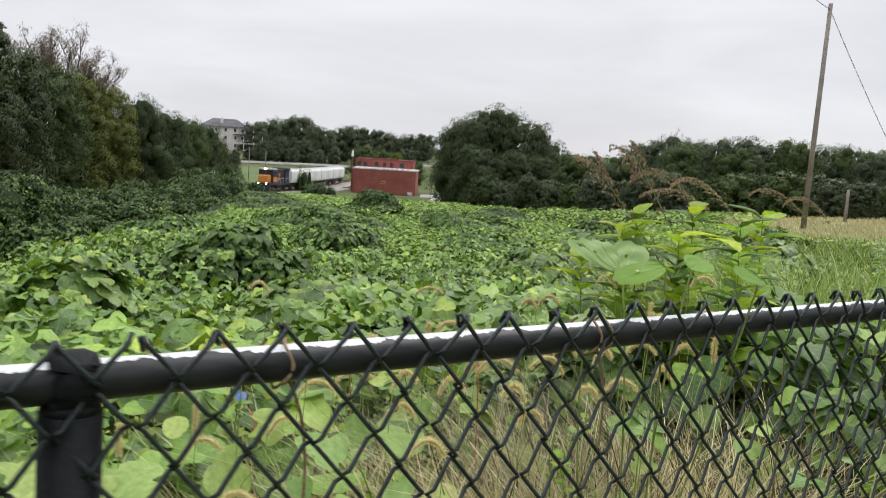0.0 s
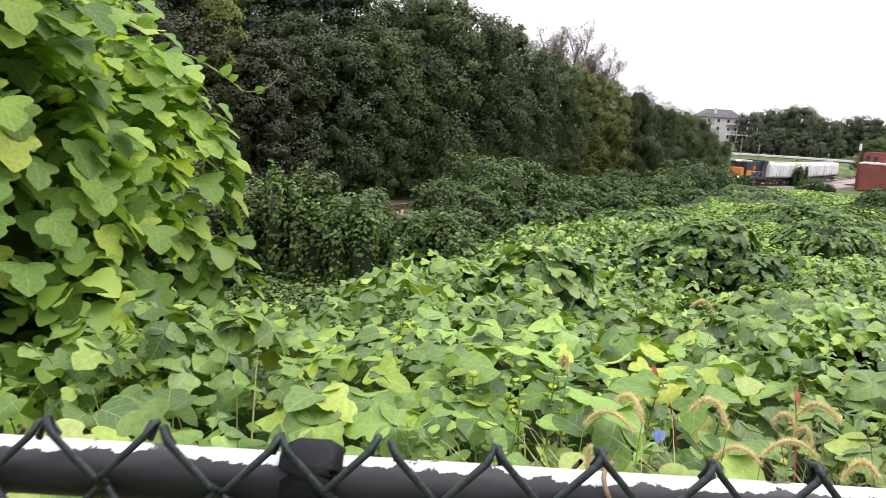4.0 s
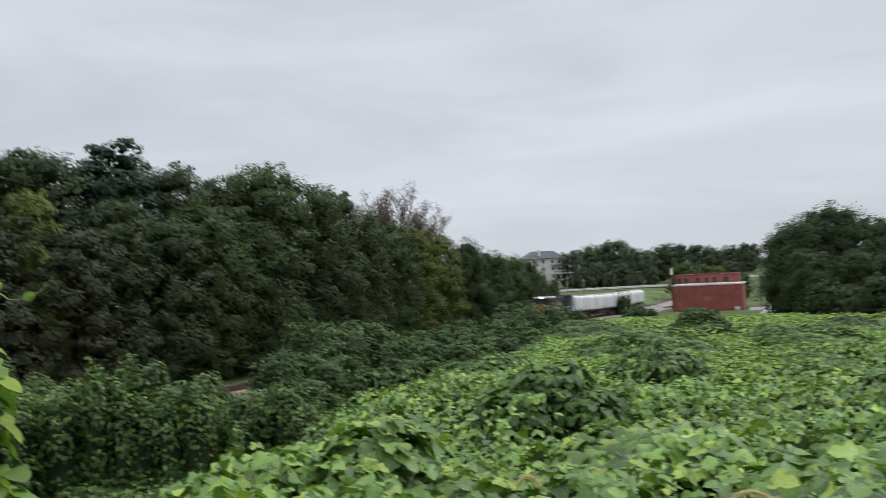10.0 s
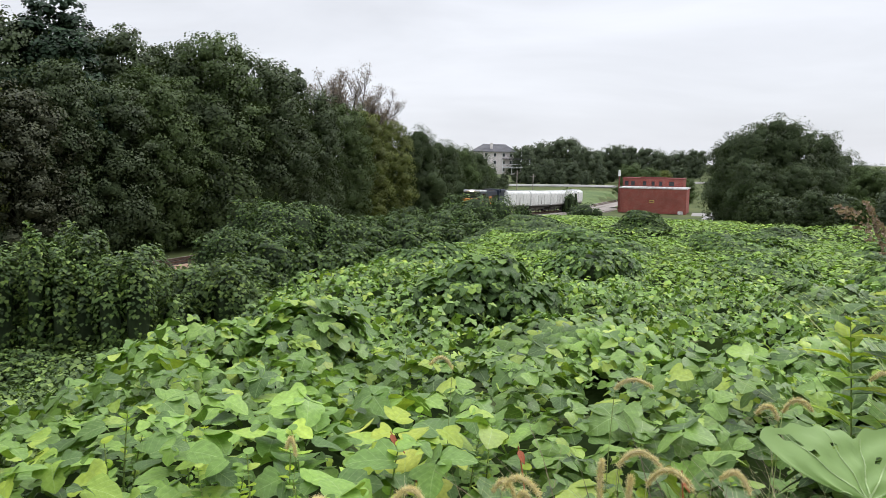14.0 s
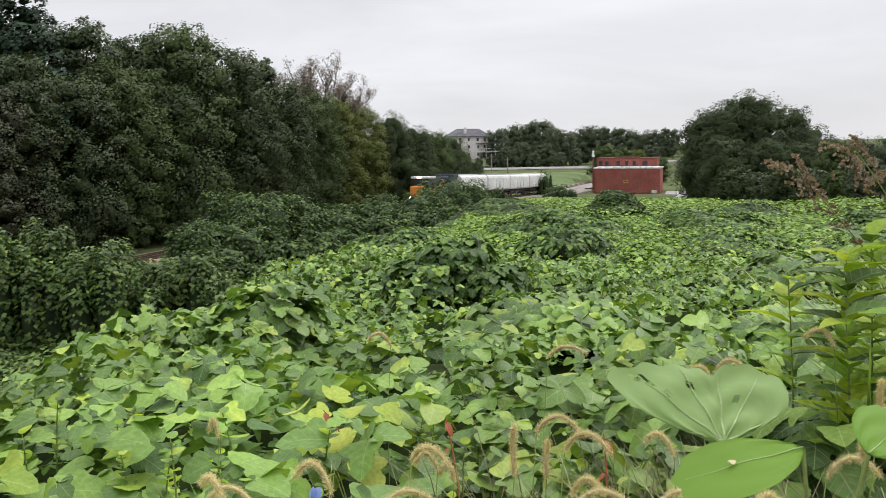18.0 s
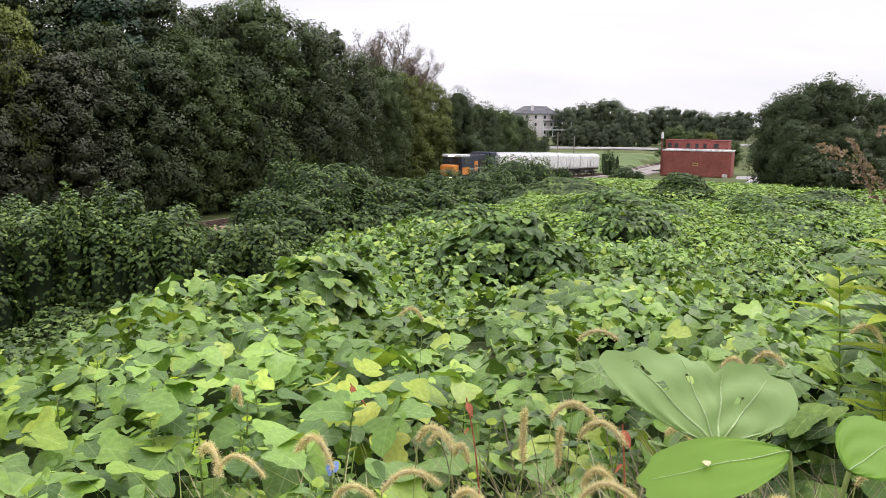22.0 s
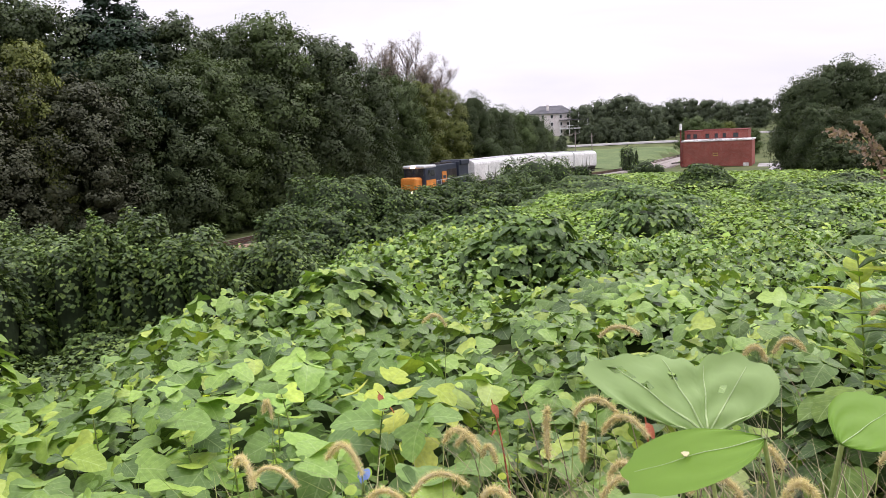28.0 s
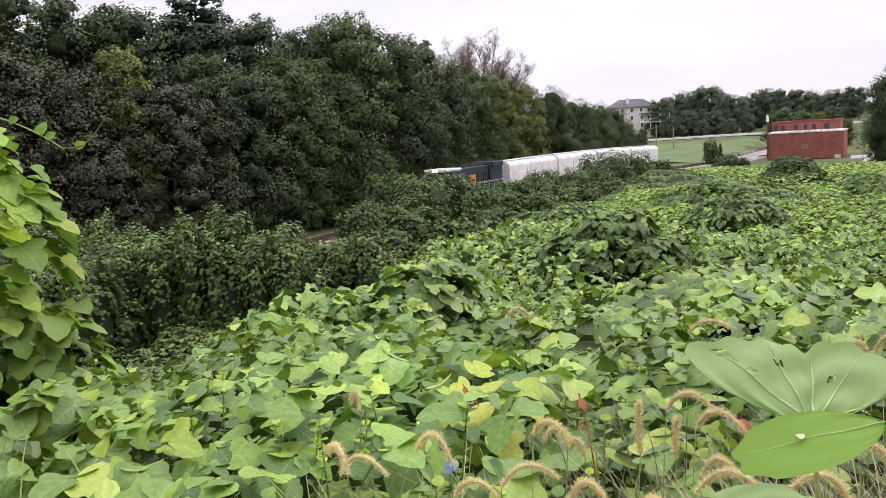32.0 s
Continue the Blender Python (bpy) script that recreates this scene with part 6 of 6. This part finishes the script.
def blades(name, x, y, z, h, lean, width, mat, label):
    """Many thin grass blades as one mass."""
    n = len(x)
    a = rng.uniform(0, 6.28, n)
    d = np.stack([np.cos(a), np.sin(a)], -1) * (lean * rng.uniform(0.2, 1.2, n))[:, None] + [-0.12, 0]
    w = np.stack([-np.sin(a), np.cos(a)], -1) * width
    V = np.zeros((n, 7, 3))
    for k, (f, g) in enumerate(((0, 1.0), (0.45, 0.85), (0.8, 0.5))):
        c = np.column_stack([x, y]) + d * (h * f ** 1.8)[:, None]
        zz = z + h * (f - 0.25 * f * f)
        V[:, 2 * k] = np.column_stack([c - w * g, zz])
        V[:, 2 * k + 1] = np.column_stack([c + w * g, zz])
    V[:, 6] = np.column_stack([np.column_stack([x, y]) + d * h[:, None], z + h * 0.74])
    t = np.array([(0, 1, 3), (0, 3, 2), (2, 3, 5), (2, 5, 4), (4, 5, 6)])
    T = (t[None] + (np.arange(n) * 7)[:, None, None]).reshape(-1, 3)
    return tagged(new(name, np_mesh(name, V.reshape(-1, 3), T, mat)), label, "grass", kind="stuff")


def fence_line(n, l0, l1, o0, o1):
    l, o = rng.uniform(l0, l1, n), rng.uniform(o0, o1, n)
    return -0.332 + 0.815 * l - 0.579 * o, 0.712 + 0.579 * l + 0.815 * o


x, y = fence_line(1900, 0.5, 1.7, 0.22, 1.0)
blades("straw_grass", x, y, land(x, y), rng.uniform(0.4, 0.74, len(x)), 0.9, 0.0018, M_STRAW, "matted dry grass under the foxtails")
x, y = fence_line(6500, -1.4, 2.6, 0.06, 0.75)
blades("dry_grass", x, y, land(x, y), rng.uniform(0.2, 0.55, len(x)), 0.8, 0.0028, M_STRAW, "tangled dry straw-coloured grass along the fence")
x, y = fence_line(900, 0.9, 2.8, 0.1, 1.1)
blades("brown_grass", x, y, land(x, y), rng.uniform(0.5, 0.95, len(x)), 0.6, 0.002, M_DEAD, "brown dead stems behind the fence")
x, y = fence_line(900, -1.5, 2.8, 0.1, 1.6)
blades("green_grass", x, y, land(x, y), rng.uniform(0.4, 0.8, len(x)), 0.5, 0.0032, M_BLADE, "green grass blades among the vines")
for i in range(22):
    b, d = rng.uniform(13, 31), rng.uniform(3.2, 11)
    gx, gy = polar(b, d)
    k = 80
    blades("grass_clump", gx + rng.normal(0, 0.16, k), gy + rng.normal(0, 0.16, k), np.full(k, float(land(gx, gy)) + 0.1), rng.uniform(0.7, 1.35, k), 0.85, 0.0045, M_BLADE, "arching clump of tall weedy grass")
n = 4200
a, r = np.radians(rng.uniform(16, 33, n)), np.sqrt(rng.uniform(3.4 ** 2, 30 ** 2, n))
x, y = r * np.sin(a), r * np.cos(a)
blades("tall_weeds", x, y, land(x, y) + 0.2, rng.uniform(0.5, 1.1, n) * np.clip(1.2 - r / 60, 0.5, 1), 0.55, 0.004 + 0.0003 * float(r.mean()), M_BLADE, "tall wind-blown grass and weeds beyond the fence")
n = 9000
a, r = np.radians(rng.uniform(19, 34, n)), np.sqrt(rng.uniform(28 ** 2, 85 ** 2, n))
x, y = r * np.sin(a), r * np.cos(a)
blades("meadow_grass", x, y, land(x, y), rng.uniform(0.25, 0.6, n), 0.5, 0.02, M_STRAW, "dry meadow grass round a utility pole")

# dry tendrils wound round the rail
M_TENDRIL = plain("dry_tendril", (0.2, 0.13, 0.07), (0.36, 0.26, 0.15), 30, 0.8, fine=120)
for at, n_turns, reach in ((0.62, 2.2, 0.05), (0.18, 1.3, 0.03), (-0.2, 1.4, -0.03)):
    a = np.linspace(0.3, 0.3 + 6.283 * n_turns, 46)
    wound = np.stack([at + reach * a / a[-1] + 0.004 * np.sin(3 * a), 0.0245 * np.sin(a), RAIL_H + 0.0245 * np.cos(a)], -1)
    loose = bezier(wound[-1], wound[-1] + [0.03 * np.sign(reach), -0.02, -0.05], wound[-1] + [0.02, -0.02, -0.16], 12)[1:]
    td = tagged(new("dry_tendril"), "dry brown vine tendril wound round a fence rail", "vine", group="dry tendrils")
    td.matrix_basis = fence.matrix_basis
    under("stem", np_mesh("stem", *tube(np.concatenate([wound, loose]), 0.0017, 6), M_TENDRIL, smooth=True), td)
# brown dead stems climbing behind the mesh
for at, lean, top in ((0.1, 0.05, 0.9), (0.16, -0.04, 0.8), (-0.28, 0.08, 0.95), (0.9, -0.1, 0.85), (1.15, 0.06, 1.0), (1.4, -0.06, 0.9), (1.7, 0.1, 1.0)):
    ds = tagged(new("dead_stem"), "thin brown dead stem standing behind the fence mesh", "weed", group="dead stems")
    ds.matrix_basis = fence.matrix_basis
    under("stem", np_mesh("stem", *tube(bezier((at, 0.07, -0.1), (at + lean * 1.5, 0.04, top * 0.5), (at + lean, 0.06, top), 14), np.linspace(0.0035, 0.0015, 14), 6), M_TENDRIL, smooth=True), ds)

# small things among the leaves
yl = tagged(new("yellowing_vine"), "cluster of yellowing kudzu leaves among green ones", "vines")
P = np.array([(-0.807, 2.685, 0.6), (-0.72, 2.7, 0.6), (-0.64, 2.66, 0.6), (-0.6, 2.5, 0.57), (-0.52, 2.45, 0.57), (-0.68, 2.56, 0.58), (-0.75, 2.8, 0.6), (-0.5, 2.6, 0.6), (-0.57, 2.72, 0.62)])
leaf_parts("leaf", P, np.array([0, -0.4, 1.0]) + 0.5 * any_dir(9), any_dir(9), rng.uniform(0.06, 0.1, 9), yl, [M_YELLOW], [LOBED])
for root, top in (((0.13, 2.1, 0.45), (0.115, 2.07, 0.83)), ((-0.22, 2.33, 0.4), (-0.245, 2.28, 0.76)), ((-0.58, 2.6, 0.4), (-0.66, 2.54, 0.66)), ((-0.35, 1.95, 0.45), (-0.42, 1.9, 0.66))):
    st = tagged(new("red_stem"), "thin orange-red weed stem among the leaves", "weed", group="red stems")
    st.matrix_basis = pose(*root)
    q = np.array(top) - np.array(root)
    under("stem", np_mesh("stem", *tube(bezier((0, 0, 0), (q[0] * 0.2, q[1] * 0.2, q[2] * 0.6), q, 10), np.linspace(0.0028, 0.0014, 10), 6), M_REDSTEM, smooth=True), st)
    leaf_parts("leaf", np.array([q * 0.97, q * 0.8]), np.array([[0.3, -0.6, 0.6], [-0.5, -0.5, 0.7]]), np.array([[0.3, 0.1, -1.0], [-0.6, 0, -0.8]]), np.array([0.032, 0.022]), st, [M_REDSTEM], [LANCE])
fl = tagged(new("dayflower"), "small blue flower among kudzu leaves", "flower")
fl.matrix_basis = pose(-0.507, 2.16, 0.6)
under("stalk", np_mesh("stalk", *tube(bezier((0, 0.02, -0.3), (0, 0.02, -0.1), (0, 0, 0), 8), 0.0012, 5), M_STALK), fl)
leaf_parts("petal", np.zeros((3, 3)), np.array([[-0.3, -1, 0.4], [0.35, -1, 0.4], [0, -0.8, 0.8]]), np.array([[-0.6, 0, 0.9], [0.6, 0, 0.9], [0, -0.3, -1]]), np.array([0.024, 0.024, 0.012]), fl, [M_PETAL], [OVAL])
vt = tagged(new("vine_tendril"), "young kudzu vine tip reaching out with small leaves", "vines")
vt.matrix_basis = pose(-3.45, 3.2, 1.5)
tp = np.concatenate([bezier((0, 0, 0.03), (0.15, 0.06, -0.02), (0.3, 0.12, -0.14), 10), bezier((0.3, 0.12, -0.14), (0.42, 0.17, -0.16), (0.5, 0.2, -0.03), 8)[1:]])
under("stem", np_mesh("stem", *tube(tp, np.linspace(0.005, 0.002, len(tp)), 6), M_STALK, smooth=True), vt)
leaf_parts("leaf", tp[[2, 6, 7, 11]], np.array([0.2, -0.9, 0.5]) + 0.2 * any_dir(4), np.array([0.5, 0, 0.5]) + 0.4 * any_dir(4), np.array([0.05, 0.07, 0.05, 0.05]), vt, [M_LIME], [OVAL])

yv = tagged(new("young_vine"), "bright yellow-green young kudzu leaves among older ones", "vines")
P = np.array([(-1.96, 2.37, 0.52), (-1.62, 2.35, 0.53), (-1.25, 2.06, 0.6), (-1.48, 2.19, 0.58), (-1.9, 2.21, 0.55), (-1.3, 1.96, 0.57), (-0.97, 2.55, 0.63), (-1.75, 2.45, 0.54)])
leaf_parts("leaf", P, np.array([0.1, -0.5, 1.0]) + 0.3 * any_dir(8), any_dir(8), rng.uniform(0.06, 0.09, 8), yv, [M_BRIGHT], [LOBED, HALF])

# straw and foxtails at the foot of the nearest leaves
x, y = fence_line(1500, 0.85, 1.9, 0.12, 0.6)
blades("fallen_straw", x, y, land(x, y) + 0.05, rng.uniform(0.35, 0.75, len(x)), 1.0, 0.0016, M_STRAW, "tangle of dry straw under the broad leaves")
for at, off, z in ((1.0, 0.3, 0.86), (1.12, 0.4, 0.9), (1.25, 0.35, 0.86), (1.36, 0.48, 0.95), (0.92, 0.42, 0.84), (1.5, 0.4, 0.9)):
    foxtail(-0.332 + 0.815 * at - 0.579 * off, 0.712 + 0.579 * at + 0.815 * off, z, float(rng.choice([0.03, -0.03, 0.0])), 0.06, rng.uniform(-0.5, 0.5))

# small-leaved weeds among the vines
for i in range(64):
    a, r = rng.uniform(-32, 16), rng.uniform(1.7, 3.2)
    x, y = polar(a, r)
    if -0.579 * (x + 0.332) + 0.815 * (y - 0.712) < 0.25:
        continue
    z = float(land(x, y, 1))
    leafy_stem("small_weed", (x, y, z - 0.25), (x + rng.uniform(-0.06, 0.06), y, z + rng.uniform(0.05, 0.16)), 20, 0.028, OVAL, [M_KUDZU_ONE, M_KUDZU_ONE, M_SUMAC], "small-leaved green weed growing up through the vines")


# ---- what moves ----
loco, loco_wheels = locomotive()
cars = [hopper()]
for _ in range(3):
    o = copy_thing(cars[0][0], Matrix())
    ws = [w for t in o.children if t.name.startswith("truck") for w in t.children if w.name.startswith("wheelset")]
    cars.append((o, [(w, w.location.x) for w in ws]))
NOSE = [(0, 161.5), (2, 155.0), (4.5, 149.0), (6, 145.0), (9, 137.8), (13, 129.0), (16, 121.0), (19, 112.0), (23, 100.6), (26, 92.6), (28.5, 85.6), (32, 74.5)]


def motions():
    """The train rolls slowly towards the camera."""
    back = 0.0
    for ob, length in ((loco, 16.3), *((car, 14.7) for car, _ in cars)):
        rows = []
        for t, s in NOSE:
            x, y = on_track(s + back)
            z0, z1 = (float(rail_z(s + back + k)) for k in (0, length))
            rows.append((t, pose(x, y, z0, 0, math.degrees(math.atan2(z1 - z0, length)), -94.5)))
        walk(ob, rows)
        back += length
    # wheels roll under it, an eighth of a turn or more from row to row
    gone = np.linspace(0, NOSE[0][1] - NOSE[-1][1], 150)
    times = np.interp(gone, [NOSE[0][1] - p for _, p in NOSE], [t for t, _ in NOSE])
    for wheel, ax in loco_wheels + [w for _, wheels in cars for w in wheels]:
        walk(wheel, [(float(t), pose(ax, 0, 0.46, 0, math.degrees(g / 0.46), 0)) for t, g in zip(times, gone)])
    # two leaves beside the fence sway: seconds, sideways, up, roll, nod
    for leaf, rows in ((big_leaf, [(0, 0, 0, 0, 0), (13, 0, 0, 0, 0), (16, 0, 0, 4, 0), (17, 0.011, -0.002, -7, 0), (18, 0, 0, 1, 0), (19, 0.014, -0.005, 1, 0), (20, 0.012, -0.012, 3, -12), (21, 0, -0.004, 1, 0), (22, 0.013, 0, 7, 0), (23, -0.002, -0.004, -7, -8), (24, -0.005, 0.001, -8, -10), (25, -0.003, -0.001, 1, 0), (26, -0.001, -0.003, 0, 0), (29, 0.006, -0.004, -1, 0), (30, 0.003, 0, 2, 0), (31, 0.009, -0.002, -2, 0), (32, -0.002, -0.004, 3, 0)]),
                       (lime, [(0, 0, 0, 0, 0), (13, 0, 0, 0, 0), (16, -0.002, 0.002, 0, 0), (17, -0.009, -0.002, 0, 0), (18, -0.001, -0.003, 0, 0), (19, 0.002, 0, 0, 8), (20, -0.045, 0.012, 0, 50), (21, 0.01, 0.001, 0, 10), (22, 0.007, 0.002, 0, 0), (23, -0.016, -0.002, 0, 0), (24, -0.005, -0.001, 0, 0), (25, 0.006, 0.007, 0, 10), (26, -0.012, -0.002, 0, 0), (29, -0.003, -0.004, 0, 0), (30, -0.01, -0.001, 0, 0), (32, -0.007, 0, 0, 0)])):
        home = leaf.matrix_basis.copy()
        at = home.to_translation()
        keys = []
        for t, dx, dz, roll, nod in rows:
            move = Matrix.Translation(at + Vector((0.93 * dx, 0.37 * dx, dz))) @ Matrix.Rotation(radians(-21), 4, "Z") @ Matrix.Rotation(radians(nod), 4, "X") @ Matrix.Rotation(radians(roll), 4, "Y") @ Matrix.Rotation(radians(21), 4, "Z") @ Matrix.Translation(-at)
            keys.append((t, move @ home))
        walk(leaf, keys)


motions()
